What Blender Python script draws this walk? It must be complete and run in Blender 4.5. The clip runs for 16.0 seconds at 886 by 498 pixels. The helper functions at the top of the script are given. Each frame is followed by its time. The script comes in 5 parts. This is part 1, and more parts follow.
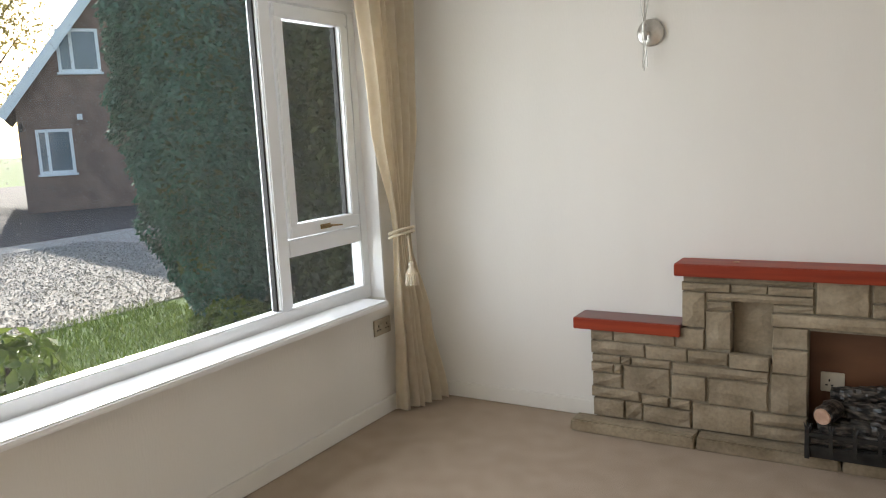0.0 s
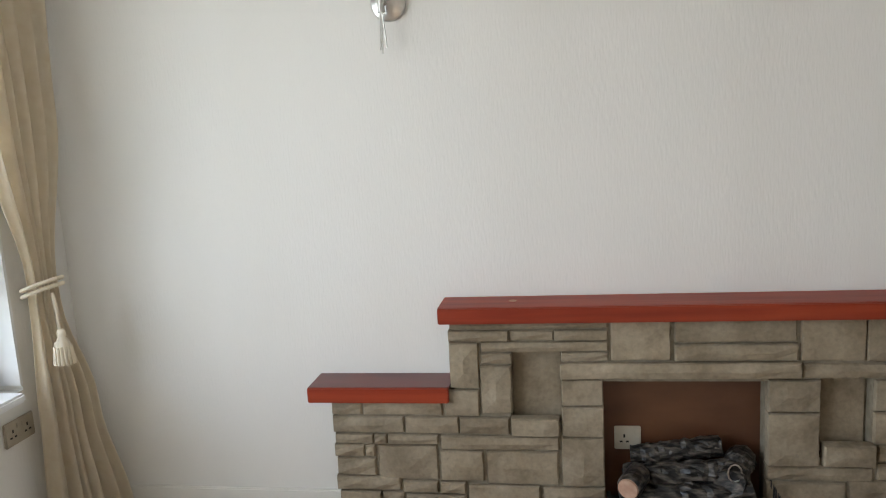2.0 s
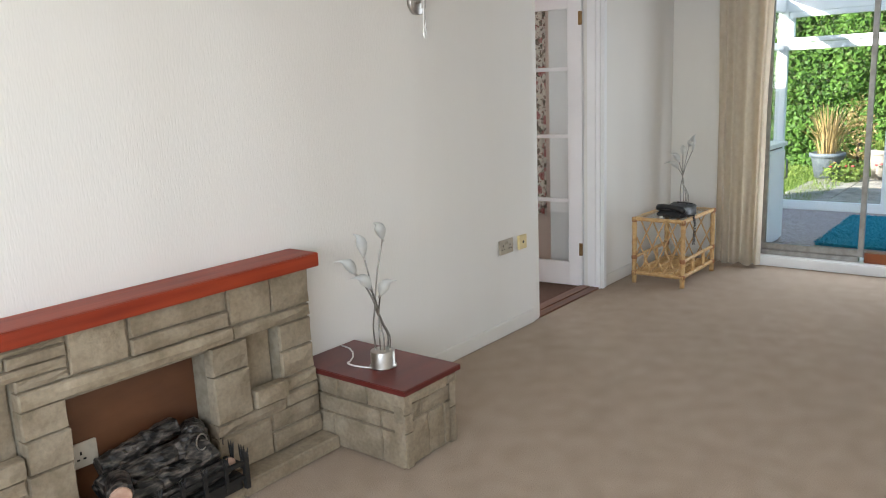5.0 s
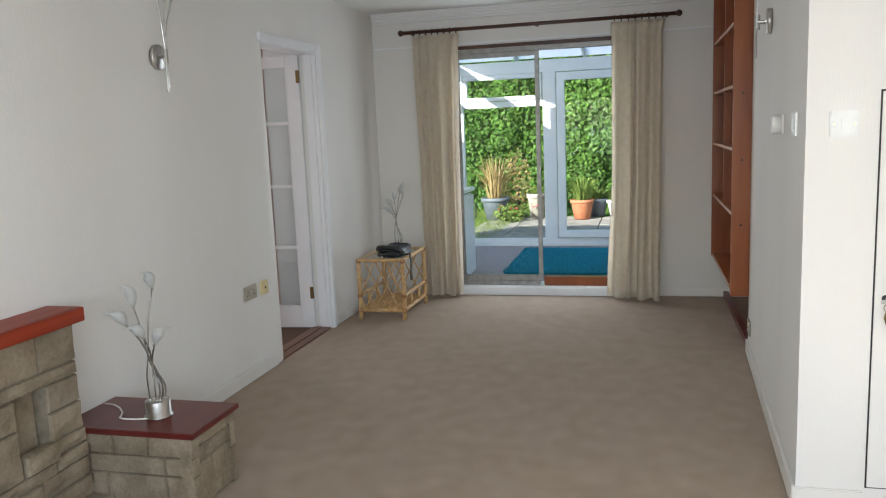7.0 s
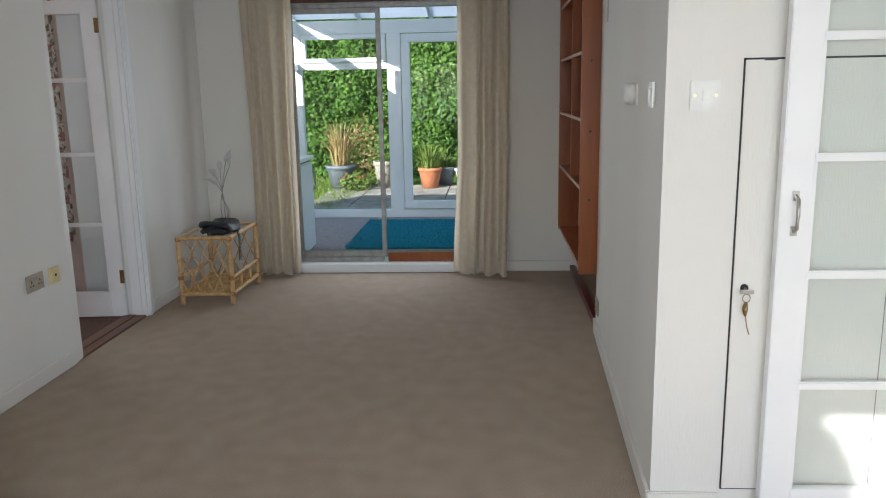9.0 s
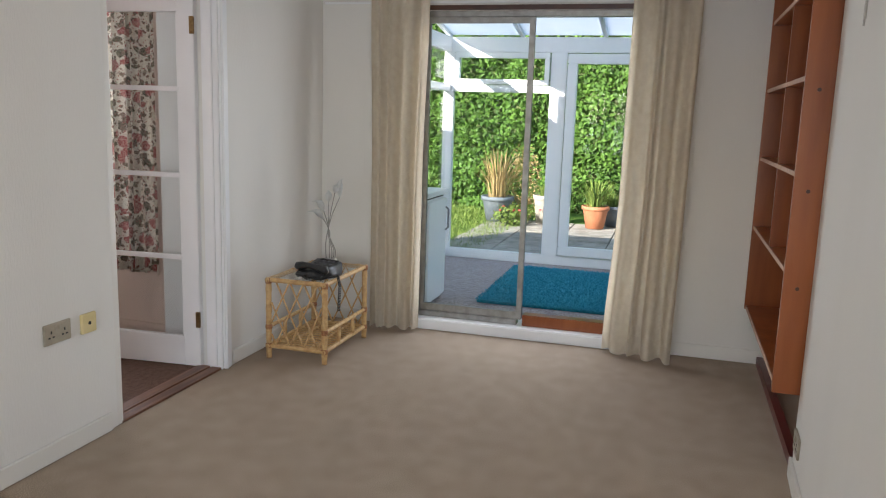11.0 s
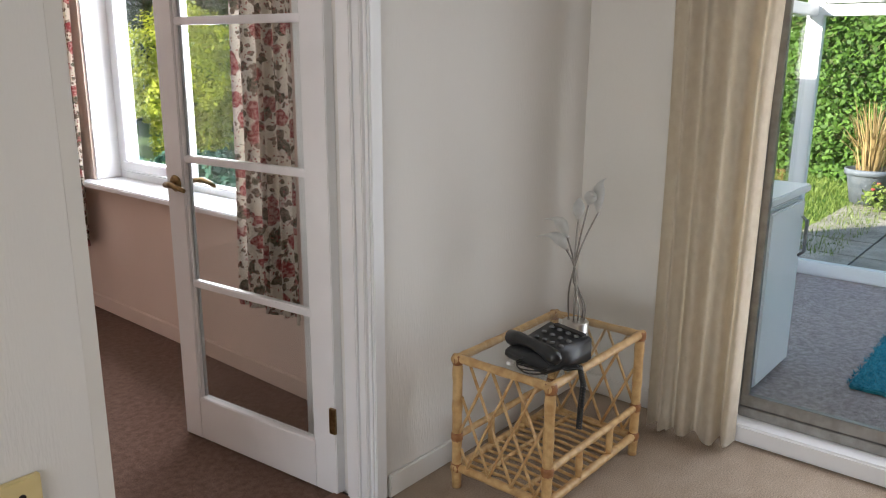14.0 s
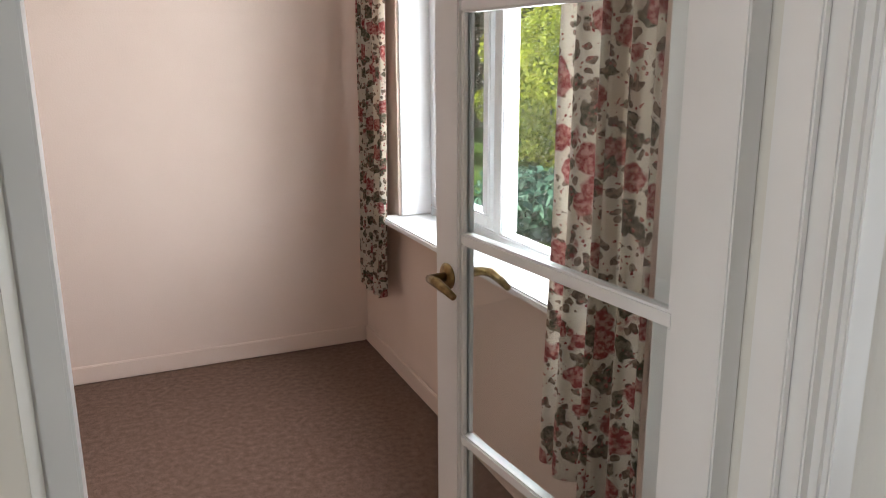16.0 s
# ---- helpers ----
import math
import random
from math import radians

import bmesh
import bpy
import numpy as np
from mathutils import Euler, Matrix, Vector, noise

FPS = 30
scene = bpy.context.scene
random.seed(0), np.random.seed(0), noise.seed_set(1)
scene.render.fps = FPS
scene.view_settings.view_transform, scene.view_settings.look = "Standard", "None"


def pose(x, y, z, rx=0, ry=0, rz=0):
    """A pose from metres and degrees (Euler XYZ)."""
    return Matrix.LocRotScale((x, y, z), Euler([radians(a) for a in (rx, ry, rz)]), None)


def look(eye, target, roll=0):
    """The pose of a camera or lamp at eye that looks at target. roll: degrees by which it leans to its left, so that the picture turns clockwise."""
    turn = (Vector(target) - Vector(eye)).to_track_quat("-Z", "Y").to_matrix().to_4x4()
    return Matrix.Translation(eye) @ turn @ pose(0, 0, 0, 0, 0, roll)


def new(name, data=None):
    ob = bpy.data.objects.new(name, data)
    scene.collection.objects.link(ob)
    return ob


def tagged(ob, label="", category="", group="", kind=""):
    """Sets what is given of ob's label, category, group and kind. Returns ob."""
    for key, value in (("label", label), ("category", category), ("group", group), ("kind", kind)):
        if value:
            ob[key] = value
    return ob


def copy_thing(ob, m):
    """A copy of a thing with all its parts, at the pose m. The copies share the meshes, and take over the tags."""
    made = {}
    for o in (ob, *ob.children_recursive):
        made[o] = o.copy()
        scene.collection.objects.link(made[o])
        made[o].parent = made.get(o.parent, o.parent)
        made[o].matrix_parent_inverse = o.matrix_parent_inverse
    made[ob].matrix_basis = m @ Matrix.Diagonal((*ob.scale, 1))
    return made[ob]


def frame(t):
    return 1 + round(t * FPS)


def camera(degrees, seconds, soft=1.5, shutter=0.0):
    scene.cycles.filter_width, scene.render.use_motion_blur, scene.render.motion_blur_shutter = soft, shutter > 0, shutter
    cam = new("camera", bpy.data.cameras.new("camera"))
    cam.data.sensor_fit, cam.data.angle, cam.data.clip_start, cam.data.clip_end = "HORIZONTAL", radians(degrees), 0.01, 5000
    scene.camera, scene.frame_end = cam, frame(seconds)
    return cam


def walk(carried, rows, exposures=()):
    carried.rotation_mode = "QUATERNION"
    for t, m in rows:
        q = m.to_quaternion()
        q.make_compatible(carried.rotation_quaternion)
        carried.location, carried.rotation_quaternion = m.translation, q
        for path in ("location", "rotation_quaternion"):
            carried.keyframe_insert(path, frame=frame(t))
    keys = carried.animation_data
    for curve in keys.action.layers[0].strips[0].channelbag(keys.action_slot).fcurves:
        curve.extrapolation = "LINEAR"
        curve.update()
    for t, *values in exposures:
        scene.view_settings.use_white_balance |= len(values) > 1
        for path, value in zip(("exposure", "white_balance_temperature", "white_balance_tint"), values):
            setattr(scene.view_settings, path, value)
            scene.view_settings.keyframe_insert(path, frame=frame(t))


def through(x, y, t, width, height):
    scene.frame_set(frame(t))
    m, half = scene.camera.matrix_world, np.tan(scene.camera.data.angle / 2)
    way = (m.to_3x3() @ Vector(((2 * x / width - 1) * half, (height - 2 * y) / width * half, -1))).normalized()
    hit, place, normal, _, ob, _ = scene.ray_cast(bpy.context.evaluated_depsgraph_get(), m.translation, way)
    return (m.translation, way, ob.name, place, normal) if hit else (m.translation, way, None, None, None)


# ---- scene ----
cam = camera(59.4, 16.0, soft=1.1)
METRES, EYE, TILT, LEAN, TURN = 8.0, 1.455, 0.0, 0.0, 31.2
ROWS = [
    (0.0, 0.0, 0.0, 0.0, -0.45, -8.47, 3.01),
    (0.5, 0.0112, 0.0258, 0.0004, -3.07, -8.74, 2.11),
    (1.0, 0.0172, 0.0542, 0.0022, -6.63, -8.5, 1.63),
    (1.5, 0.0138, 0.0944, 0.0029, -14.95, -8.72, 2.62),
    (2.0, 0.0132, 0.127, 0.0005, -22.28, -9.52, 3.13),
    (2.5, 0.0164, 0.1531, -0.0025, -32.14, -11.06, 2.08),
    (3.0, 0.0077, 0.1747, -0.0037, -46.81, -12.13, 2.13),
    (3.5, -0.0086, 0.1832, -0.0031, -59.26, -13.37, 2.07),
    (4.0, -0.0307, 0.1845, -0.0032, -67.19, -13.75, 2.09),
    (4.5, -0.0522, 0.1938, -0.0008, -74.93, -13.07, 2.18),
    (5.0, -0.0744, 0.2109, 0.0006, -83.43, -11.77, 2.33),
    (7.5, -0.1095, 0.2611, -0.0003, -112.18, -8.88, 2.23),
    (8.0, -0.1008, 0.2581, -0.0011, -117.0, -9.83, 2.06),
    (8.5, -0.0828, 0.2446, -0.0027, -118.6, -11.07, 1.81),
    (9.0, -0.0601, 0.2252, -0.0005, -117.74, -11.59, 1.02),
    (9.5, -0.0345, 0.2033, -0.0035, -114.35, -11.41, -0.13),
    (10.0, -0.0075, 0.1822, 0.0005, -109.99, -10.42, -1.08),
    (12.5, 0.1976, 0.0961, 0.0001, -99.34, -12.1, -0.19),
    (13.0, 0.2463, 0.0882, 0.001, -95.41, -13.08, 0.55),
    (13.5, 0.293, 0.0808, 0.0, -87.42, -13.5, 0.13),
    (14.0, 0.3355, 0.0846, -0.0008, -81.39, -14.12, -0.32),
    (14.5, 0.3756, 0.0971, 0.0015, -77.28, -14.46, 0.85),
    (15.0, 0.4164, 0.1049, -0.0002, -69.41, -14.76, 0.69),
    (15.5, 0.4534, 0.1179, -0.0007, -61.58, -14.83, 0.12),
    (16.0, 0.4908, 0.1398, 0.0001, -55.35, -13.97, 0.3),
]
walk(cam, [(t, pose(0, 0, EYE, TILT, LEAN, TURN) @ pose(METRES * x, METRES * y, METRES * z, 90 + pitch, roll, yaw)) for t, x, y, z, yaw, pitch, roll in ROWS], [(0, 1.42, 6500, 13), (2.5, 1.62, 6050, 11), (3.5, 1.95, 5950, 11), (5, 2.1, 6100, 12), (7.5, 1.62, 5950, 11), (9, 1.43, 5900, 11), (10, 1.75, 6000, 12), (12.5, 1.9, 6400, 17), (14.5, 1.82, 6400, 15), (16, 1.8, 6500, 12)])

# ---- light ----
world = bpy.data.worlds.new("sky")
scene.world = world
world.use_nodes = True
SUN = Vector((1, -0.63, -0.47)).normalized()
sky = world.node_tree.nodes.new("ShaderNodeTexSky")
sky.sky_type, sky.sun_disc = "NISHITA", False
sky.sun_elevation, sky.sun_rotation = math.asin(-SUN.z), math.atan2(-SUN.x, -SUN.y)
back = world.node_tree.nodes["Background"]
back.inputs[1].default_value = 0.115
world.node_tree.links.new(sky.outputs[0], back.inputs[0])


def lamp(name, kind, energy, color, m):
    data = bpy.data.lights.new(name, kind)
    data.energy, data.color = energy, color
    ob = new(name, data)
    ob.matrix_world = m
    return ob


sun = lamp("sun", "SUN", 4.2, (1, 0.93, 0.82), look((0, 0, 20), Vector((0, 0, 20)) + SUN))
sun.data.angle = radians(0.5)


def window_light(name, energy, size_y, size_z, eye, target):
    ob = lamp(name, "AREA", energy, (0.93, 0.97, 1.0), look(eye, target))
    ob.data.shape, ob.data.size, ob.data.size_y = "RECTANGLE", size_y, size_z


window_light("front_window_light", 28, 4.0, 1.36, (-2.64, 1.2, 1.38), (0, 1.2, 1.2))
window_light("patio_door_light", 5, 1.25, 1.85, (4.835, 2.2, 1.12), (0, 2.2, 1.0))
window_light("side_window_light", 21, 1.4, 1.2, (4.33, 5.40, 1.42), (0, 5.38, 1.2))


# ---- tools ----
def thing(name, x=0, y=0, z=0, label="", category="", group="", kind=""):
    ob = new(name)
    ob.location = (x, y, z)
    ob.empty_display_size = 0.1
    return tagged(ob, label, category, group, kind)


def place(ob):
    m = ob.matrix_basis.copy()
    while ob.parent:
        m = ob.parent.matrix_basis @ ob.matrix_parent_inverse @ m
        ob = ob.parent
    return m


def part(name, bm, material, parent=None, label="", smooth=False):
    """Links a bmesh, drawn in world places, as one mesh under parent."""
    me = bpy.data.meshes.new(name)
    bm.to_mesh(me)
    bm.free()
    if smooth:
        me.polygons.foreach_set("use_smooth", [True] * len(me.polygons))
    me.materials.append(material)
    ob = new(name, me)
    if parent:
        inv = place(parent).inverted()
        ob.parent, ob.matrix_parent_inverse = parent, inv
    return tagged(ob, label)


def box(bm, x0, x1, y0, y1, z0, z1, bevel=0.0):
    m = Matrix.LocRotScale(((x0 + x1) / 2, (y0 + y1) / 2, (z0 + z1) / 2), None, (x1 - x0, y1 - y0, z1 - z0))
    vs = bmesh.ops.create_cube(bm, size=1, matrix=m)["verts"]
    if bevel:
        es = list({e for v in vs for e in v.link_edges})
        bmesh.ops.bevel(bm, geom=es, offset=bevel, segments=2, affect="EDGES")
    return bm


def boxes(*rows, bevel=0.0):
    bm = bmesh.new()
    for r in rows:
        box(bm, *r, bevel=bevel)
    return bm


def tube(bm, points, radius, sides=8, ends=None):
    """A round bar along points; radius may be one number or one for each point."""
    points = [Vector(p) for p in points]
    rs = radius if isinstance(radius, (list, tuple)) else [radius] * len(points)
    rings = []
    for i, p in enumerate(points):
        d = (points[min(i + 1, len(points) - 1)] - points[max(i - 1, 0)]).normalized()
        u = d.cross(Vector((0.31, 0.17, 0.94))).normalized()
        w = d.cross(u)
        rings.append([bm.verts.new(p + rs[i] * (math.cos(a) * u + math.sin(a) * w)) for a in (2 * math.pi * k / sides for k in range(sides))])
    for a, b in zip(rings, rings[1:]):
        for k in range(sides):
            bm.faces.new((a[k], a[(k + 1) % sides], b[(k + 1) % sides], b[k]))
    bm.faces.new(rings[0][::-1])
    bm.faces.new(rings[-1])
    return bm


def turned(bm, profile, x, y, z, sides=24, m=None):
    """A turned shape: profile rows of (radius, height) round an upright axis."""
    rings = []
    for r, h in profile:
        ring = []
        for k in range(sides):
            a = 2 * math.pi * k / sides
            v = Vector((r * math.cos(a), r * math.sin(a), h))
            ring.append(bm.verts.new((m @ v if m else v) + Vector((x, y, z))))
        rings.append(ring)
    for a, b in zip(rings, rings[1:]):
        for k in range(sides):
            bm.faces.new((a[k], a[(k + 1) % sides], b[(k + 1) % sides], b[k]))
    bm.faces.new(rings[0][::-1])
    bm.faces.new(rings[-1])
    return bm


# ---- materials ----
def material(name, c1, c2, scale=20.0, rough=0.6, bump=0.0, bump_scale=200.0, metal=0.0, stretch=(1, 1, 1), spec=0.5, fine=0.0, lo=0.35, hi=0.65, random_tone=0.0):
    mat = bpy.data.materials.new(name)
    mat.use_nodes = True
    nt = mat.node_tree
    b = nt.nodes["Principled BSDF"]
    co = nt.nodes.new("ShaderNodeTexCoord")
    mp = nt.nodes.new("ShaderNodeMapping")
    mp.inputs["Scale"].default_value = stretch
    geo = nt.nodes.new("ShaderNodeNewGeometry")
    nt.links.new(geo.outputs["Position"], mp.inputs[0])
    n = nt.nodes.new("ShaderNodeTexNoise")
    n.inputs["Scale"].default_value, n.inputs["Detail"].default_value = scale, 5
    nt.links.new(mp.outputs[0], n.inputs[0])
    ramp = nt.nodes.new("ShaderNodeValToRGB")
    ramp.color_ramp.elements[0].position, ramp.color_ramp.elements[1].position = lo, hi
    ramp.color_ramp.elements[0].color, ramp.color_ramp.elements[1].color = (*c1, 1), (*c2, 1)
    nt.links.new(n.outputs[0], ramp.inputs[0])
    out = ramp.outputs[0]
    f = nt.nodes.new("ShaderNodeTexNoise")
    f.inputs["Scale"].default_value, f.inputs["Detail"].default_value = bump_scale, 3
    nt.links.new(mp.outputs[0], f.inputs[0])
    if fine:
        mx = nt.nodes.new("ShaderNodeMix")
        mx.data_type, mx.blend_type = "RGBA", "OVERLAY"
        mx.inputs["Factor"].default_value = fine
        nt.links.new(out, mx.inputs["A"])
        nt.links.new(f.outputs[0], mx.inputs["B"])
        out = mx.outputs["Result"]
    if random_tone:
        info = nt.nodes.new("ShaderNodeObjectInfo")
        mr = nt.nodes.new("ShaderNodeMapRange")
        mr.inputs["To Min"].default_value, mr.inputs["To Max"].default_value = 1 - random_tone, 1 + random_tone
        nt.links.new(info.outputs["Random"], mr.inputs[0])
        hs = nt.nodes.new("ShaderNodeHueSaturation")
        nt.links.new(mr.outputs[0], hs.inputs["Value"])
        nt.links.new(out, hs.inputs["Color"])
        out = hs.outputs[0]
    nt.links.new(out, b.inputs["Base Color"])
    b.inputs["Roughness"].default_value, b.inputs["Metallic"].default_value = rough, metal
    b.inputs["Specular IOR Level"].default_value = spec
    if bump:
        bp = nt.nodes.new("ShaderNodeBump")
        bp.inputs["Strength"].default_value, bp.inputs["Distance"].default_value = bump, 0.004
        nt.links.new(f.outputs[0], bp.inputs["Height"])
        nt.links.new(bp.outputs[0], b.inputs["Normal"])
    return mat


def glass(name, tint=(1, 1, 1), gloss=0.09, dirt=0.0):
    """Thin clear pane: mostly see-through, with a mirror-like share."""
    mat = bpy.data.materials.new(name)
    mat.use_nodes = True
    nt = mat.node_tree
    nt.nodes.remove(nt.nodes["Principled BSDF"])
    a, g, mx, lw, pw, ad = (nt.nodes.new("ShaderNode" + k) for k in ("BsdfTransparent", "BsdfGlossy", "MixShader", "LayerWeight", "Math", "Math"))
    a.inputs[0].default_value = (*tint, 1)
    g.inputs["Roughness"].default_value = 0.0
    pw.operation, ad.operation, ad.use_clamp = "POWER", "MULTIPLY_ADD", True
    pw.inputs[1].default_value = 4.0
    ad.inputs[1].default_value, ad.inputs[2].default_value = 0.4, gloss * 0.25
    nt.links.new(lw.outputs["Facing"], pw.inputs[0])
    nt.links.new(pw.outputs[0], ad.inputs[0])
    nt.links.new(ad.outputs[0], mx.inputs[0])
    nt.links.new(a.outputs[0], mx.inputs[1])
    nt.links.new(g.outputs[0], mx.inputs[2])
    last = mx.outputs[0]
    if dirt:
        geo, v, r, df, m2 = (nt.nodes.new("ShaderNode" + k) for k in ("NewGeometry", "TexVoronoi", "ValToRGB", "BsdfDiffuse", "MixShader"))
        nt.links.new(geo.outputs["Position"], v.inputs[0])
        v.inputs["Scale"].default_value = 38
        r.color_ramp.elements[0].position, r.color_ramp.elements[1].position = 0.07, 0.12
        r.color_ramp.elements[0].color, r.color_ramp.elements[1].color = (0.5, 0.5, 0.5, 1), (dirt, dirt, dirt, 1)
        nt.links.new(v.outputs["Distance"], r.inputs[0])
        nt.links.new(r.outputs[0], m2.inputs[0])
        nt.links.new(last, m2.inputs[1])
        nt.links.new(df.outputs[0], m2.inputs[2])
        last = m2.outputs[0]
    nt.links.new(last, nt.nodes["Material Output"].inputs[0])
    return mat


WALL = material("cream_wallpaper", (0.75, 0.725, 0.675), (0.79, 0.77, 0.725), 1.5, 0.75, 0.32, 150, stretch=(1, 1, 0.16), spec=0.2)
PINK = material("pale_pink_wall", (0.70, 0.56, 0.48), (0.74, 0.60, 0.52), 1.5, 0.8, 0.2, 150, spec=0.2)
CEIL = material("white_ceiling", (0.78, 0.77, 0.74), (0.82, 0.81, 0.78), 2, 0.85, 0.3, 90, spec=0.2)
PAINT = material("white_gloss_paint", (0.81, 0.81, 0.81), (0.86, 0.86, 0.86), 3, 0.28, 0.04, 60)
UPVC = material("white_plastic_frame", (0.80, 0.82, 0.83), (0.84, 0.85, 0.86), 4, 0.3, 0.02, 80)
CARPET = material("beige_carpet", (0.33, 0.257, 0.192), (0.42, 0.335, 0.257), 9, 0.95, 0.6, 210, spec=0.1, fine=0.95, lo=0.2, hi=0.8)
CARPET2 = material("brown_flecked_carpet", (0.115, 0.068, 0.05), (0.20, 0.127, 0.097), 40, 0.95, 0.8, 220, spec=0.1, fine=0.9, lo=0.25, hi=0.75)
CARPET3 = material("grey_flecked_carpet", (0.30, 0.25, 0.24), (0.46, 0.40, 0.38), 50, 0.95, 1.0, 240, spec=0.1, fine=0.8)
STONE = material("sawn_sandstone", (0.205, 0.16, 0.104), (0.345, 0.285, 0.203), 7, 0.9, 0.8, 60, spec=0.2, fine=0.28, lo=0.3, hi=0.7, random_tone=0.11)
MORTAR = material("sandy_mortar", (0.22, 0.185, 0.13), (0.29, 0.25, 0.185), 30, 0.95, 0.8, 120, spec=0.1)
REDWOOD = material("red_stained_wood", (0.17, 0.016, 0.006), (0.36, 0.055, 0.018), 24, 0.42, 0.15, 90, stretch=(0.06, 1, 1), spec=0.28, lo=0.25, hi=0.75)
DARKRED = material("dark_red_wood", (0.095, 0.014, 0.012), (0.14, 0.024, 0.018), 9, 0.28, 0.02, 60, stretch=(0.3, 1, 1))
ORANGE = material("varnished_pine", (0.21, 0.052, 0.012), (0.32, 0.092, 0.022), 10, 0.3, 0.15, 60, stretch=(1, 1, 0.12))
MAHOG = material("mahogany_board", (0.04, 0.013, 0.006), (0.075, 0.025, 0.010), 6, 0.4, 0.1, 60, stretch=(0.3, 1, 1))
FIREBACK = material("brown_hardboard", (0.075, 0.028, 0.012), (0.15, 0.062, 0.026), 5, 0.45, 0.1, 60, stretch=(0.4, 1, 1))
OLDPLATE = material("browned_socket_plate", (0.36, 0.31, 0.23), (0.43, 0.38, 0.29), 20, 0.4)
CURTAIN = material("cream_curtain_cloth", (0.88, 0.80, 0.66), (0.92, 0.85, 0.72), 25, 0.9, 0.3, 500, spec=0.1)
LINING = material("beige_curtain_cloth", (0.83, 0.745, 0.615), (0.89, 0.81, 0.68), 25, 0.9, 0.3, 500, spec=0.1)


def let_through(mat, share):
    """Thin cloth or glass that glows when lit from behind."""
    nt = mat.node_tree
    b = nt.nodes["Principled BSDF"]
    tr, mx = nt.nodes.new("ShaderNodeBsdfTranslucent"), nt.nodes.new("ShaderNodeMixShader")
    nt.links.new(b.inputs["Base Color"].links[0].from_socket, tr.inputs[0])
    mx.inputs[0].default_value = share
    nt.links.new(b.outputs[0], mx.inputs[1])
    nt.links.new(tr.outputs[0], mx.inputs[2])
    nt.links.new(mx.outputs[0], nt.nodes["Material Output"].inputs[0])


let_through(CURTAIN, 0.42)
let_through(LINING, 0.2)
STEEL = material("brushed_steel", (0.48, 0.46, 0.43), (0.58, 0.56, 0.53), 40, 0.3, 0.05, 200, metal=1)
WOODSTRIP = material("brown_threshold_wood", (0.10, 0.035, 0.018), (0.22, 0.095, 0.045), 30, 0.4, 0.2, 90, stretch=(0.08, 1, 1))
OLDBRASS = material("aged_brass", (0.20, 0.13, 0.06), (0.34, 0.24, 0.11), 60, 0.35, 0.1, 200, metal=1)
DARKSTEEL = material("dark_satin_steel", (0.24, 0.225, 0.20), (0.34, 0.32, 0.29), 40, 0.35, 0.05, 200, metal=1)
BRASS = material("brass", (0.50, 0.33, 0.10), (0.60, 0.42, 0.15), 30, 0.25, 0.05, 200, metal=1)
BLACK = material("black_plastic", (0.012, 0.013, 0.014), (0.02, 0.021, 0.022), 20, 0.3, 0.05, 200)
GREYKEY = material("grey_plastic", (0.16, 0.165, 0.17), (0.22, 0.225, 0.23), 20, 0.4)
WHITEP = material("white_plastic", (0.74, 0.73, 0.69), (0.80, 0.79, 0.75), 20, 0.35)
SOCKET = material("ivory_plastic", (0.55, 0.50, 0.40), (0.62, 0.57, 0.47), 20, 0.4)
CREAMP = material("yellowed_plastic", (0.68, 0.55, 0.26), (0.74, 0.61, 0.32), 20, 0.4)
# near-black for dark plastic and rubber, and for shade in slots and gaps
DARK = material("near_black", (0.012, 0.01, 0.008), (0.02, 0.017, 0.014), 20, 0.6)
IRON = material("black_iron", (0.012, 0.012, 0.012), (0.025, 0.024, 0.022), 30, 0.5, 0.2, 120, metal=0.3)
BARK = material("charred_log_bark", (0.005, 0.005, 0.005), (0.13, 0.11, 0.09), 60, 0.33, 1.0, 60, stretch=(0.35, 1, 1), fine=0.5, lo=0.45, hi=0.72)
CUTWOOD = material("sawn_log_end", (0.42, 0.25, 0.17), (0.52, 0.34, 0.24), 40, 0.8, 0.2, 100)
CANE = material("rattan_cane", (0.48, 0.28, 0.11), (0.66, 0.44, 0.20), 35, 0.4, 0.25, 90)
CANEDARK = material("rattan_binding", (0.26, 0.10, 0.03), (0.36, 0.16, 0.06), 60, 0.5, 0.4, 200)
PETAL = material("frosted_glass_petal", (0.60, 0.60, 0.57), (0.68, 0.68, 0.65), 30, 0.45, 0.05, 100)
let_through(PETAL, 0.4)
ALU = material("aluminium_frame", (0.27, 0.26, 0.24), (0.36, 0.35, 0.33), 20, 0.45, 0.05, 200, metal=0.8)
TEAL = material("teal_shaggy_rug", (0.022, 0.21, 0.29), (0.06, 0.33, 0.42), 40, 0.95, 1.0, 120, spec=0.1, fine=0.5)
GLASS = glass("window_glass", (0.97, 0.985, 0.98), 0.035)
DOORGLASS = glass("door_glass", (0.95, 0.975, 0.97), 0.28)
DIRTY = glass("specked_window_glass", (0.96, 0.98, 0.98), 0.09, 0.03)
ROOFLIGHT = material("milky_roof_panel", (0.80, 0.84, 0.86), (0.84, 0.87, 0.89), 4, 0.4, 0.02, 80)
let_through(ROOFLIGHT, 0.75)
SKIRT = material("cream_gloss_paint", (0.74, 0.715, 0.66), (0.78, 0.755, 0.70), 3, 0.4, 0.04, 60)
BRICKWALL = material("brown_brick_wall", (0.16, 0.10, 0.085), (0.24, 0.155, 0.13), 6, 0.9, 0.6, 60, spec=0.2, fine=0.3)



# ---- structure ----
H = 2.46


def pier_y(x):
    """The pier's long face runs slightly out of square with the room."""
    return 0.752 - 0.0406 * (x - 1.15)


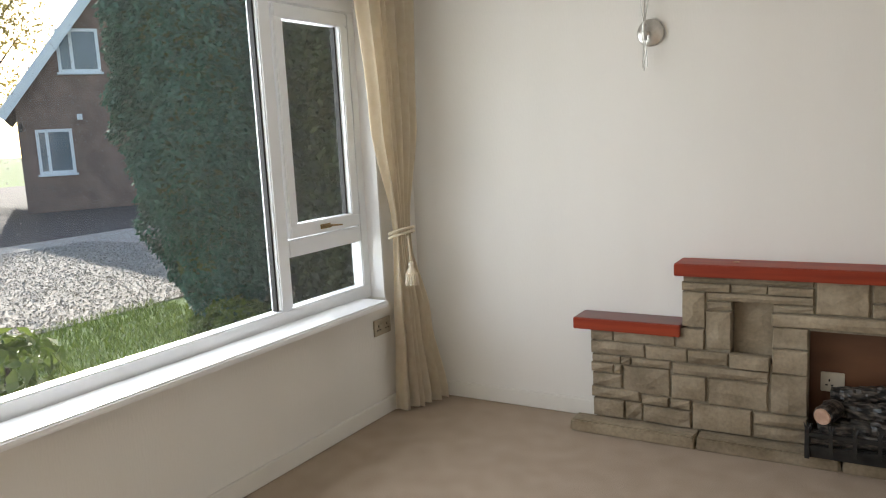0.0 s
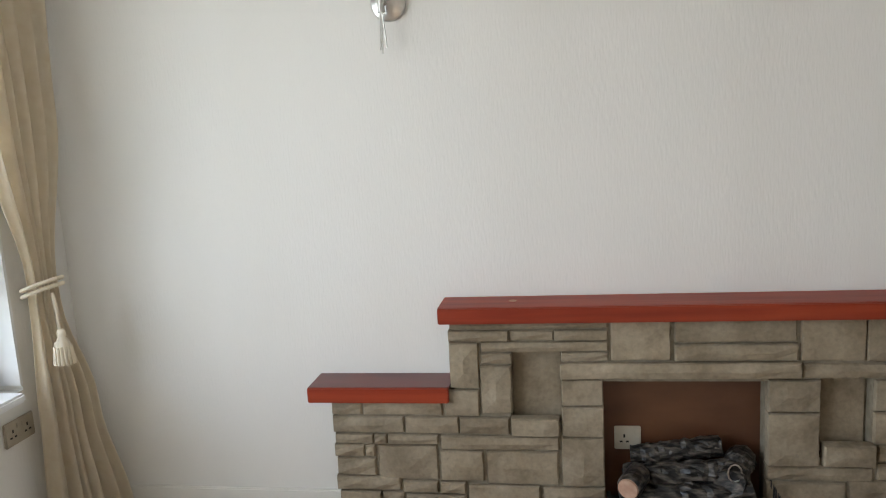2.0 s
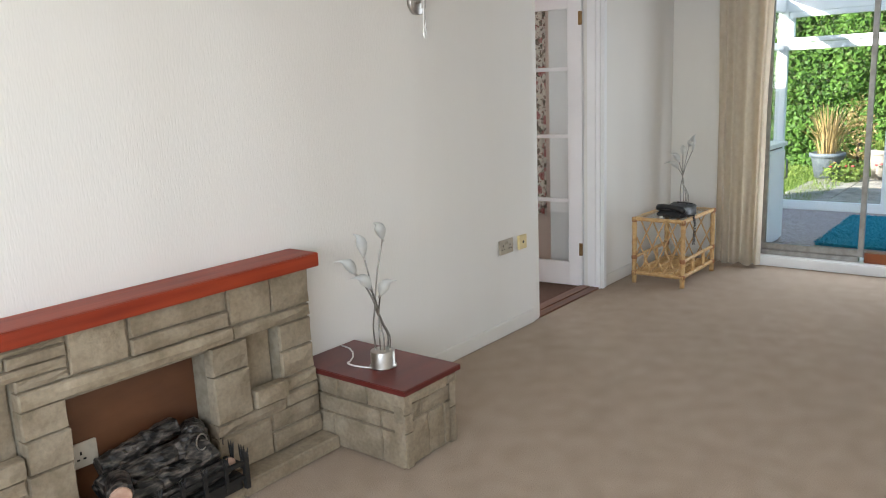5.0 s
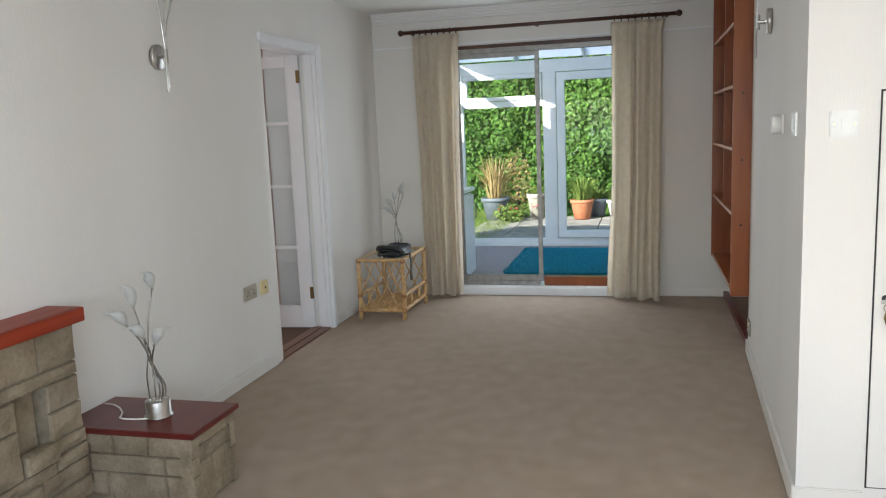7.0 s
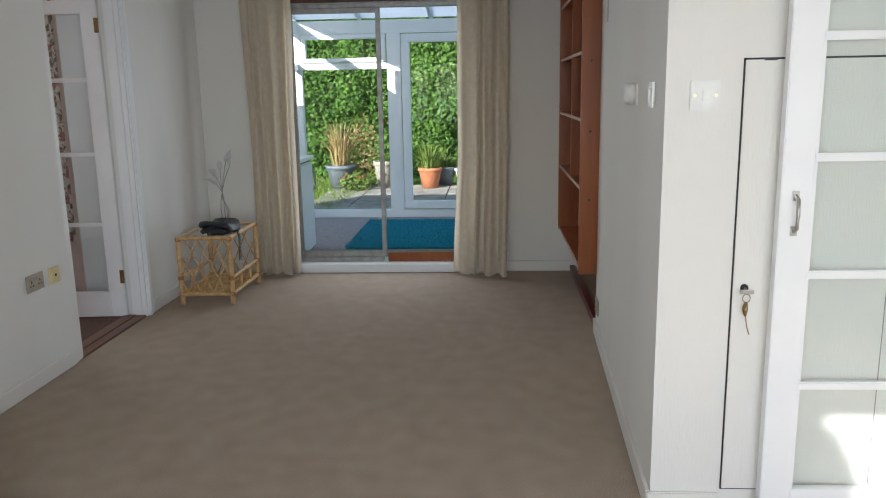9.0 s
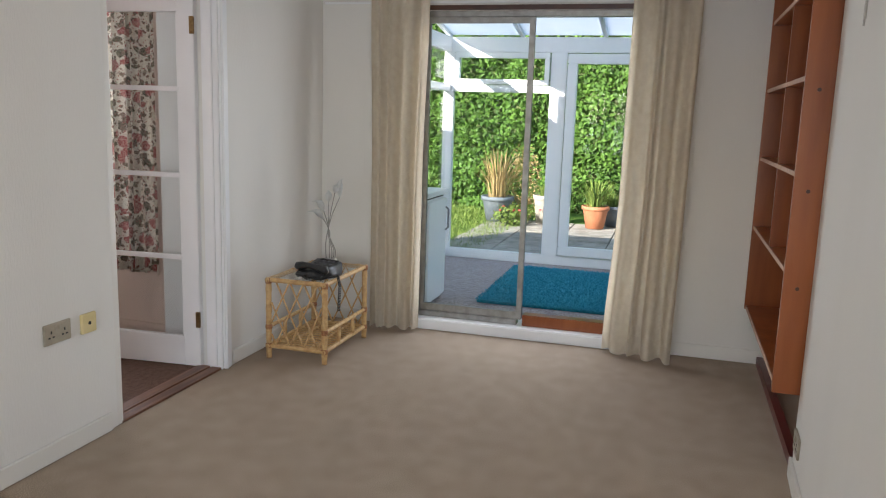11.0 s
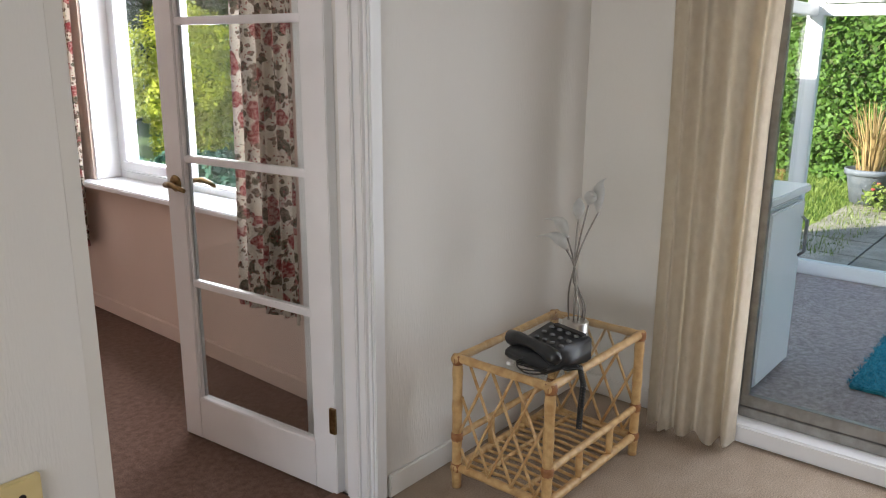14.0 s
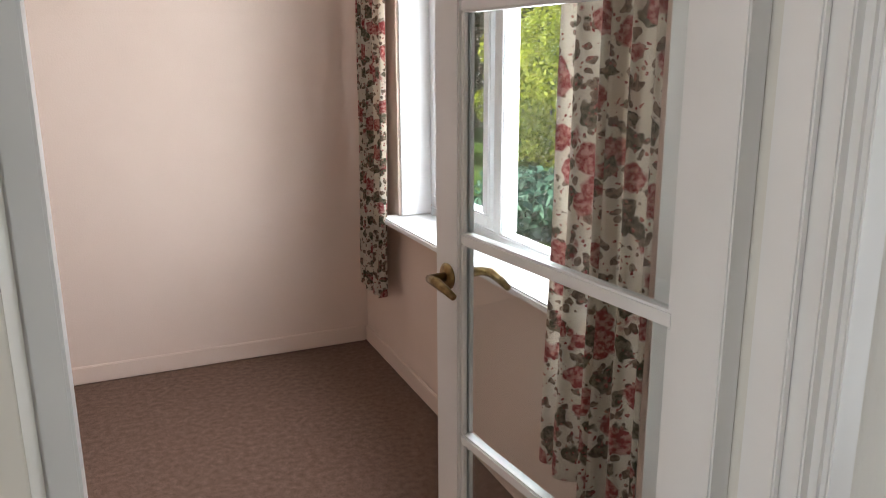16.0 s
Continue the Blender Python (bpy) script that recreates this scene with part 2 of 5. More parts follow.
def slanted(bm, y):
    """Leans the faces at y and beyond onto the pier's face."""
    for v in bm.verts:
        if v.co.y > y - 0.001:
            v.co.y += pier_y(v.co.x) - y
    return bm


def skewed(bm):
    """The window wall of the side room closes in slightly towards the doorway."""
    for v in bm.verts:
        if v.co.x < 4.01:
            v.co.x -= 0.02 * (6.7 - v.co.y)
    return bm


def structure(name, bm, mat, label, category="wall"):
    return tagged(part(name, bm, mat), label, category, kind="structure")


structure("floor", boxes((-2.35, 4.83, -2.4, 3.6, -0.12, 0)), CARPET, "worn beige fitted carpet of the living room", "floor")
structure("floor_side_room", boxes((0.4, 4.0, 3.74, 6.7, -0.12, 0)), CARPET2, "brown flecked fitted carpet of the side room", "floor")
structure("ceiling", boxes((-2.75, 5.05, -2.7, 3.74, H, H + 0.25)), CEIL, "plain white ceiling of the living room", "ceiling")
structure("ceiling_side_room", boxes((0.1, 4.3, 3.74, 7.0, H, H + 0.25)), CEIL, "plain white ceiling of the side room", "ceiling")
# front wall with its wide window
structure("wall_west", boxes((-2.515, -2.35, -2.4, 3.6, -0.3, 0.60), (-2.515, -2.35, -2.4, 3.6, 2.14, H), (-2.515, -2.35, 3.27, 3.6, 0.6, 2.14), (-2.515, -2.35, -2.4, -0.85, 0.6, 2.14)), WALL, "cream papered wall under the front window")
structure("wall_north", boxes((-2.65, 2.67, 3.6, 3.74, -0.12, H), (3.55, 5.05, 3.6, 3.74, -0.12, H), (2.67, 3.55, 3.6, 3.74, 2.06, H)), WALL, "cream textured papered wall behind the fireplace")
structure("wall_east", boxes((4.83, 5.05, -2.4, 1.5, -0.12, H), (4.83, 5.05, 2.9, 3.6, -0.12, H), (4.83, 5.05, 1.5, 2.9, 2.12, H), (4.83, 5.05, 1.5, 2.9, -0.12, 0.0)), WALL, "cream papered wall round the patio door")
structure("wall_pier", slanted(boxes((1.15, 3.22, -0.3, 0.70, -0.12, H), (1.15, 1.4, -2.4, -0.3, -0.12, H)), 0.70), WALL, "cream papered pier with switches")
structure("wall_alcove", boxes((3.22, 4.83, 0.30, 0.42, -0.12, H)), WALL, "cream wall behind the bookcase")
structure("wall_south", boxes((-2.65, 5.05, -2.7, -2.4, -0.12, H)), WALL, "plain cream wall closing the room")
# side room
structure("wall_side_room_north", boxes((0.1, 4.3, 6.7, 7.0, -0.12, H)), PINK, "pale pink end wall of the side room")
structure("wall_side_room_west", boxes((0.1, 0.4, 3.74, 6.7, -0.12, H)), PINK, "pale pink wall closing the side room")
structure("wall_side_room_east", skewed(boxes((4.0, 4.22, 3.755, 6.7, -0.12, 0.73), (4.0, 4.22, 3.755, 6.7, 2.1, H), (4.0, 4.22, 3.755, 4.62, 0.73, 2.1), (4.0, 4.22, 6.18, 6.7, 0.73, 2.1))), PINK, "pale pink wall under the side window")
structure("wall_side_room_south", boxes((0.4, 2.67, 3.74, 3.752, 0, H), (3.55, 4.0, 3.74, 3.752, 0, H), (2.67, 3.55, 3.74, 3.752, 2.06, H)), PINK, "pale pink side of the dividing wall")


def skirting(name, x0, x1, y0, y1, h=0.085, label="cream painted skirting board", mat=SKIRT):
    bm = bmesh.new()
    box(bm, x0, x1, y0, y1, 0.002, h, bevel=0.004)
    structure(name, bm, mat, label, "skirting")


skirting("baseboard_north_a", -2.33, -1.285, 3.582, 3.599)
skirting("baseboard_north_b", 1.1, 2.62, 3.582, 3.599)
skirting("baseboard_north_c", 3.62, 4.81, 3.582, 3.599)
skirting("baseboard_west", -2.349, -2.332, -2.4, 3.58)
skirting("baseboard_east_a", 4.812, 4.829, 2.92, 3.58)
skirting("baseboard_east_b", 4.812, 4.829, 0.43, 1.5)
structure("baseboard_pier", slanted(boxes((1.149, 3.22, 0.701, 0.715, 0.002, 0.085), bevel=0.003), 0.70), SKIRT, "cream painted skirting board", "skirting")
skirting("baseboard_pier_end", 1.135, 1.1485, 0.525, 0.766)
skirting("baseboard_side_a", 0.4, 3.98, 6.683, 6.699, label="pale pink painted skirting board", mat=PINK)
structure("baseboard_side_b", skewed(boxes((3.983, 3.999, 4.10, 6.68, 0.002, 0.085), bevel=0.004)), PINK, "pale pink painted skirting board", "skirting")
structure("baseboard_alcove", boxes((3.23, 4.81, 0.625, 0.665, 0.002, 0.05)), DARKRED, "dark red wooden floor strip under the bookcase", "skirting")
structure("picture_rail", boxes((4.818, 4.829, 0.43, 3.58, 2.165, 2.178)), PAINT, "thin painted ledge above the patio door", "trim")
bm = bmesh.new()
for k in range(4):
    box(bm, 4.829 - 0.022 * (4 - k), 4.829 - 0.022 * (3 - k), 0.43, 3.58, H - 0.02 * (k + 1), H - 0.001)
structure("coving_east", bm, CEIL, "white plaster coving", "trim")

# ---- front window ----
win = thing("window_1", -2.46, 1.2, 0.62, "wide white-framed front window looking on the drive", "window", kind="structure")
XA, XB = -2.50, -2.43


def frame_bars(name, parent, rows, mat=UPVC, bevel=0.006):
    for r in rows:
        bm = bmesh.new()
        box(bm, *r, bevel=bevel)
        part(name, bm, mat, parent)


frame_bars("window_frame", win, [(XA, XB, -0.85, 3.27, 0.62, 0.69), (XA, XB, -0.85, 3.27, 2.07, 2.14), (XA, XB, 3.20, 3.27, 0.69, 2.07), (XA, XB, 2.575, 2.655, 0.69, 2.07), (XA, XB, -0.85, -0.78, 0.69, 2.07), (XA, XB, 2.655, 3.20, 0.925, 1.005)])
XA2, XB2 = -2.485, -2.422
frame_bars("casement", win, [(XA2, XB2, 2.665, 3.19, 1.012, 1.075), (XA2, XB2, 2.665, 3.19, 2.0, 2.065), (XA2, XB2, 2.665, 2.725, 1.075, 2.0), (XA2, XB2, 3.13, 3.19, 1.075, 2.0)])
frame_bars("gasket", win, [(-2.475, -2.45, 2.728, 2.738, 1.078, 1.998), (-2.475, -2.45, 3.118, 3.128, 1.078, 1.998), (-2.475, -2.45, 2.563, 2.573, 0.692, 2.068)], DARK, 0)
for a, b, c, d in ((-0.8, 2.6, 0.67, 2.09), (2.7, 3.15, 1.05, 2.02), (2.63, 3.23, 0.67, 0.94)):
    ob = part("pane", boxes((-2.468, -2.462, a, b, c, d)), DIRTY, win, "clear slightly dirty glass pane")
    ob.visible_shadow = False
bm = bmesh.new()
box(bm, -2.43, -2.25, -0.9, 3.16, 0.60, 0.632, bevel=0.008)
part("window_sill", bm, PAINT, win, "white gloss painted sill board")
structure("reveal_lining", boxes((-2.43, -2.345, 3.255, 3.268, 0.62, 2.14)), PAINT, "white window reveal", "trim")
latch = part("window_latch", tube(bmesh.new(), [(-2.413, 2.90, 1.04), (-2.395, 2.925, 1.043), (-2.397, 3.01, 1.037)], [0.008, 0.006, 0.004]), OLDBRASS, win, "small brass casement catch")
part("catch_plate", boxes((-2.4215, -2.415, 2.875, 2.945, 1.031, 1.053)), OLDBRASS, latch)

# ---- patio door ----
pd = thing("door_patio", 4.85, 2.2, 0, "aluminium sliding patio door on a white sill step", "patio door", kind="structure")
bm = bmesh.new()
box(bm, 4.77, 5.05, 1.46, 2.92, 0.001, 0.075, bevel=0.008)
part("sill", bm, PAINT, pd, "white painted step")
frame_bars("window_frame", pd, [(4.845, 4.93, 1.46, 1.51, 0.075, 2.12), (4.845, 4.93, 2.87, 2.92, 0.075, 2.12), (4.845, 4.93, 1.51, 2.87, 2.085, 2.12)], ALU, 0.003)
frame_bars("track", pd, [(4.85, 4.93, 2.18, 2.87, 0.075, 0.115)], ALU, 0.003)
frame_bars("threshold", pd, [(4.85, 4.94, 1.51, 2.14, 0.075, 0.15)], ORANGE, 0.004)
frame_bars("sash_rail", pd, [(4.86, 4.89, 2.16, 2.87, 0.116, 0.165), (4.86, 4.89, 2.16, 2.87, 2.045, 2.084), (4.855, 4.895, 2.15, 2.185, 0.115, 2.084), (4.86, 4.89, 2.84, 2.869, 0.166, 2.044)], ALU, 0.003)
ob = part("pane", boxes((4.873, 4.879, 2.17, 2.85, 0.15, 2.06)), GLASS, pd)
ob.visible_shadow = False
tagged(structure("pelmet_board", boxes((4.80, 4.829, 1.44, 2.94, 2.122, 2.15)), MAHOG, "dark strip of wood above the patio door", "trim"))


# ---- inner doors ----
def glazed_door(name, width, height, label, rails, mat=PAINT, glass_mat=DOORGLASS):
    """Door leaf drawn from its hinge along +x, 40 mm thick."""
    d = thing(name, 0, 0, 0, label, "door", kind="structure")
    st, t = 0.095, 0.02
    zs = rails
    frame_bars("stile", d, [(0, st, -t, t, 0.008, height), (width - st, width, -t, t, 0.008, height)], mat, 0.003)
    frame_bars("rail", d, [(st, width - st, -t + 0.001, t - 0.001, 0.008, zs[0]), (st, width - st, -t + 0.001, t - 0.001, zs[-1], height)], mat, 0.003)
    for z in zs[1:-1]:
        frame_bars("glazing_bar", d, [(st, width - st, -0.014, 0.014, z - 0.013, z + 0.013)], mat, 0.004)
    for a, b in zip(zs, zs[1:]):
        a, b = a + (0.013 if a != zs[0] else 0), b - (0.013 if b != zs[-1] else 0)
        for s in (-1, 1):
            frame_bars("bead", d, [(st, st + 0.012, s * 0.008 - 0.005, s * 0.008 + 0.005, a, b), (width - st - 0.012, width - st, s * 0.008 - 0.005, s * 0.008 + 0.005, a, b)], mat, 0.002)
        p = part("pane", boxes((st + 0.002, width - st - 0.002, -0.0025, 0.0025, a, b)), glass_mat, d)
        p.visible_shadow = False
    return d


door2 = glazed_door("door_side_room", 0.79, 2.03, "white glazed door standing open into the side room", [0.178, 0.628, 1.085, 1.55, 1.95])
hinge = Vector((3.53, 3.725, 0))
for z in (0.28, 1.88):
    bm = bmesh.new()
    box(bm, -0.006, 0.02, 0.018, 0.030, z - 0.045, z + 0.045, bevel=0.002)
    part("hinge", bm, OLDBRASS, door2, "dark brass butt hinge")
for s in (-1, 1):
    bm = bmesh.new()
    mm = Matrix.Rotation(math.pi / 2 * s, 4, "X")
    turned(bm, [(0.028, -0.002), (0.030, 0.004), (0.022, 0.009)], 0.735, -s * 0.021, 0.995, 20, mm)
    rose = part("rose", bm, OLDBRASS, door2, "round brass handle rose", True)
    bm = tube(bmesh.new(), [(0.735, -s * 0.022, 0.995), (0.735, -s * 0.066, 0.995), (0.70, -s * 0.070, 0.998), (0.66, -s * 0.068, 0.99), (0.632, -s * 0.066, 0.982)], [0.011, 0.010, 0.011, 0.009, 0.007], 10)
    part("lever", bm, OLDBRASS, rose, "", True)
door2.matrix_basis = pose(hinge.x, hinge.y, 0, 0, 0, 95.0)

architrave = thing("door_frame_side_room", 3.12, 3.6, 0, "white painted frame of the side room doorway", "door frame", kind="structure")
frame_bars("lining", architrave, [(2.6702, 2.708, 3.6005, 3.757, 0.001, 2.06)], SKIRT, 0.001)
frame_bars("jamb", architrave, [(3.525, 3.55, 3.592, 3.69, 0.001, 2.06), (2.70, 3.525, 3.592, 3.755, 2.035, 2.06)], PAINT, 0.003)
frame_bars("architrave", architrave, [(3.54, 3.60, 3.574, 3.599, 0.001, 2.10), (2.66, 3.54, 3.578, 3.599, 2.05, 2.10)], PAINT, 0.006)
frame_bars("stop", architrave, [(2.708, 2.738, 3.695, 3.757, 0.02, 2.035), (3.512, 3.525, 3.62, 3.67, 0.02, 2.035), (3.5425, 3.558, 3.568, 3.5735, 0.001, 2.10)], PAINT, 0.003)
structure("threshold_side_room", boxes((2.70, 3.525, 3.60, 3.66, 0.0005, 0.012), (2.70, 3.525, 3.672, 3.74, 0.0005, 0.014)), WOODSTRIP, "two dark wooden threshold strips", "threshold")
# solid floor filler in near-black, seen between the two threshold strips
structure("floor_doorway", boxes((2.67, 3.55, 3.6, 3.74, -0.12, 0)), DARK, "near-black floor piece under the threshold strips", "floor")

door1 = glazed_door("door_hall", 0.80, 2.03, "white glazed door folded back against the wall", [0.135, 0.496, 0.863, 1.23, 1.587, 1.95])
bm = tube(bmesh.new(), [(0.755, 0.021, 1.115), (0.755, 0.045, 1.105), (0.755, 0.05, 1.06), (0.755, 0.045, 1.015), (0.755, 0.021, 1.005)], 0.006, 10)
pull = part("handle", bm, STEEL, door1, "chrome pull handle", True)
part("handle_plate", boxes((0.745, 0.765, 0.0205, 0.024, 1.10, 1.13), (0.745, 0.765, 0.0205, 0.024, 0.99, 1.02)), STEEL, pull)
door1.matrix_basis = pose(1.10, -0.39, 0, 0, 0, 90.6)

cup = thing("cupboard_door", 1.15, 0.3, 0.1, "narrow white flush cupboard door with a key in it", "cupboard door", kind="structure")
# sheet a little larger than the leaf; its colour holds the gap's shade
part("gap", boxes((1.1468, 1.1499, 0.03, 0.519, 0.096, 1.530)), DARK, cup, "near-black sheet standing in for the shaded gap round the door")
bm = bmesh.new()
box(bm, 1.142, 1.148, 0.034, 0.514, 0.101, 1.524, bevel=0.001)
part("door_leaf", bm, WALL, cup)
part("catch", boxes((1.141, 1.1465, 0.42, 0.46, 1.521, 1.529)), BLACK, cup)
KX, KY, KZ = 1.142, 0.479, 0.807
bm = bmesh.new()
turned(bm, [(0.013, 0), (0.013, 0.004), (0.009, 0.007)], KX, KY, KZ, 16, Matrix.Rotation(-math.pi / 2, 4, "Y"))
part("lock", bm, BLACK, cup, "dark keyhole lock")
bm = bmesh.new()
tube(bm, [(KX, KY, KZ), (KX - 0.027, KY, KZ - 0.003)], 0.004)
box(bm, KX - 0.034, KX - 0.028, KY - 0.022, KY + 0.022, KZ - 0.013, KZ + 0.001, bevel=0.002)
part("key", bm, STEEL, cup, "small steel key")
bm = bmesh.new()
tube(bm, [(KX - 0.028, KY + 0.012 * math.sin(a), KZ - 0.028 + 0.014 * math.cos(a)) for a in np.linspace(0, 6.28, 14)], 0.0015, 5)
tube(bm, [(KX - 0.026, KY, KZ - 0.043), (KX - 0.026, KY + 0.002, KZ - 0.065), (KX - 0.024, KY - 0.001, KZ - 0.088)], [0.006, 0.009, 0.004], 8)
tube(bm, [(KX - 0.024, KY - 0.001, KZ - 0.085), (KX - 0.024, KY - 0.008, KZ - 0.125), (KX - 0.024, KY - 0.016, KZ - 0.15)], 0.0018, 5)
part("key_fob", bm, OLDBRASS, cup, "brown key fob on a string")


# ---- fireplace ----
def stone_mesh(x0, x1, z0, z1, depth, rough=0.006):
    """One split-faced stone, face towards -y at y = 0, with worn edges."""
    w, h = x1 - x0, z1 - z0
    nx, nz = max(2, min(5, round(w / 0.06))), max(2, min(4, round(h / 0.05)))
    c = min(0.007, h * 0.17)
    vs, fs = [], []
    for j in range(nz + 1):
        for i in range(nx + 1):
            edge = i in (0, nx) or j in (0, nz)
            x = x0 + c * 0.6 + (w - 1.2 * c) * i / nx + random.uniform(-0.002, 0.002)
            z = z0 + c * 0.6 + (h - 1.2 * c) * j / nz + random.uniform(-0.002, 0.002)
            vs.append((x, random.uniform(-rough * 0.4, rough * 0.4) + (0.003 if edge else -rough * random.random()), z))
    for j in range(nz):
        for i in range(nx):
            a = j * (nx + 1) + i
            fs.append((a, a + 1, a + nx + 2, a + nx + 1))
    ring = [i for i in range(nx + 1)] + [j * (nx + 1) + nx for j in range(1, nz + 1)] + [nz * (nx + 1) + i for i in range(nx - 1, -1, -1)] + [j * (nx + 1) for j in range(nz - 1, 0, -1)]
    base = len(vs)
    for r in ring:
        x, _, z = vs[r]
        sx, sz = (-1 if x < (x0 + x1) / 2 else 1), (-1 if z < (z0 + z1) / 2 else 1)
        vs.append((min(max(x + sx * c * 0.7, x0), x1) if abs(x - (x0 + x1) / 2) > w / 2 - 2 * c else x, 0.012, min(max(z + sz * c * 0.7, z0), z1) if abs(z - (z0 + z1) / 2) > h / 2 - 2 * c else z))
    b2 = len(vs)
    vs += [(x, depth, z) for x, _, z in vs[base:]]
    n = len(ring)
    for k in range(n):
        q = (k + 1) % n
        fs.append((ring[q], ring[k], base + k, base + q))
        fs.append((base + q, base + k, b2 + k, b2 + q))
    me = bpy.data.meshes.new("stone")
    me.from_pydata(vs, [], fs)
    me.materials.append(STONE)
    return me


def stone(parent, x0, x1, z0, z1, y=3.452, depth=0.05, turn=None):
    me = stone_mesh(x0, x1, z0, z1, depth)
    ob = new("stone", me)
    ob.parent, ob.matrix_parent_inverse = parent, place(parent).inverted()
    ob.matrix_basis = turn if turn else Matrix.Translation((0, y + random.uniform(-0.006, 0.006), 0))
    return ob


def course(parent, z0, z1, *edges, y=3.452, turn=None):
    """Stones side by side between the edges given, with mortar joints."""
    for a, b in zip(edges, edges[1:]):
        stone(parent, a + 0.002, b - 0.002, z0 - 0.001, z1 + 0.001, y, 0.05, turn)


fp = thing("fireplace", -0.3, 3.5, 0, "stepped sandstone block fireplace built against the cream wall", "fireplace")
Y0 = 3.471
for r in ((-1.275, -0.655, Y0, 3.599, 0.001, 0.49), (-0.84, -0.655, Y0, 3.599, 0.49, 0.775), (-0.655, -0.475, Y0, 3.599, 0.001, 0.40), (-0.655, -0.475, Y0, 3.599, 0.665, 0.775), (-0.655, -0.475, 3.53, 3.599, 0.40, 0.665), (-0.475, -0.345, Y0, 3.599, 0.001, 0.775), (-0.345, 0.19, Y0, 3.599, 0.56, 0.775), (0.19, 0.345, Y0, 3.599, 0.001, 0.775), (0.345, 0.505, Y0, 3.599, 0.001, 0.30), (0.345, 0.505, Y0, 3.599, 0.57, 0.775), (0.345, 0.505, 3.53, 3.599, 0.30, 0.57), (0.505, 0.665, Y0, 3.599, 0.001, 0.775)):
    part("core", boxes(r), MORTAR, fp, "recessed mortar joints")
# upper left
course(fp, 0.747, 0.774, -0.855, -0.32)
course(fp, 0.707, 0.742, -0.86, -0.65, -0.50, -0.32)
course(fp, 0.668, 0.702, -0.75, -0.32)
course(fp, 0.540, 0.700, -0.86, -0.755)
course(fp, 0.625, 0.662, -0.75, -0.64)
course(fp, 0.450, 0.618, -0.755, -0.645)
course(fp, 0.634, 0.664, -0.48, -0.32)
course(fp, 0.575, 0.628, -0.485, 0.285, y=3.446)
course(fp, 0.478, 0.568, -0.482, -0.338)
course(fp, 0.368, 0.471, -0.482, -0.338)
course(fp, 0.185, 0.361, -0.486, -0.338)
course(fp, 0.372, 0.432, -0.655, -0.487, y=3.442)
course(fp, 0.440, 0.532, -0.885, -0.76)
# niche backs
stone(fp, -0.65, -0.478, 0.405, 0.66, 3.518, 0.012)
stone(fp, 0.35, 0.50, 0.30, 0.565, 3.518, 0.012)
# lower left
course(fp, 0.440, 0.492, -1.295, -1.18, -0.89)
course(fp, 0.374, 0.432, -1.295, -1.03, -0.835, -0.658)
course(fp, 0.333, 0.367, -1.29, -1.145, -1.095, -0.91)
course(fp, 0.316, 0.364, -0.905, -0.49)
course(fp, 0.284, 0.326, -1.295, -1.18, -1.14)
course(fp, 0.200, 0.326, -1.135, -0.915)
course(fp, 0.214, 0.276, -1.29, -1.14)
course(fp, 0.200, 0.308, -0.91, -0.752)
course(fp, 0.190, 0.308, -0.748, -0.495)
course(fp, 0.158, 0.206, -1.295, -1.055)
course(fp, 0.150, 0.192, -1.05, -0.92)
course(fp, 0.066, 0.150, -1.285, -1.13, -1.045)
course(fp, 0.066, 0.142, -1.04, -0.82)
course(fp, 0.066, 0.182, -0.815, -0.56)
course(fp, 0.128, 0.178, -0.555, -0.338)
course(fp, 0.066, 0.120, -0.555, -0.338)
course(fp, 0.150, 0.192, -0.915, -0.82)
# upper right
course(fp, 0.636, 0.774, -0.315, -0.118)
course(fp, 0.698, 0.774, -0.11, 0.272)
course(fp, 0.636, 0.690, -0.11, 0.276)
course(fp, 0.632, 0.774, 0.28, 0.478, 0.672)
course(fp, 0.575, 0.622, 0.29, 0.672)
course(fp, 0.462, 0.567, 0.182, 0.346)
course(fp, 0.276, 0.455, 0.182, 0.346)
course(fp, 0.465, 0.567, 0.505, 0.672)
course(fp, 0.356, 0.458, 0.505, 0.672)
course(fp, 0.282, 0.352, 0.352, 0.512, y=3.436)
course(fp, 0.222, 0.270, 0.182, 0.515)
course(fp, 0.292, 0.346, 0.52, 0.685)
course(fp, 0.232, 0.284, 0.52, 0.685)
course(fp, 0.066, 0.214, 0.182, 0.43)
course(fp, 0.152, 0.224, 0.435, 0.69)
course(fp, 0.066, 0.144, 0.435, 0.69)
# side stones of the open ends
side = Matrix.Translation((0, 0, 0)) @ Matrix.Rotation(math.pi / 2, 4, "Z")
for z0, z1 in ((0.36, 0.46), (0.47, 0.56), (0.58, 0.62), (0.64, 0.77)):
    stone(fp, 3.46, 3.595, z0, z1, turn=Matrix.Translation((0.672, 0, 0)) @ side)
# inner faces of the fire opening
part("fire_back", boxes((-0.345, 0.19, 3.585, 3.5985, 0.06, 0.565)), FIREBACK, fp, "brown mahogany panel closing the fire opening")
for a, b in ((-1.37, -0.785), (-0.78, -0.205), (-0.20, 0.205), (0.21, 0.70)):
    bm = bmesh.new()
    box(bm, a, b, 3.365, 3.597 if a < -0.3 and b > -0.5 or a > -0.4 and b < 0.3 else 3.475, 0.001, 0.06, bevel=0.007)
    for v in bm.verts:
        v.co += Vector((random.uniform(-1, 1), random.uniform(-1, 1), random.uniform(-0.5, 0.5))) * 0.004
    part("hearth_slab", bm, STONE, fp)


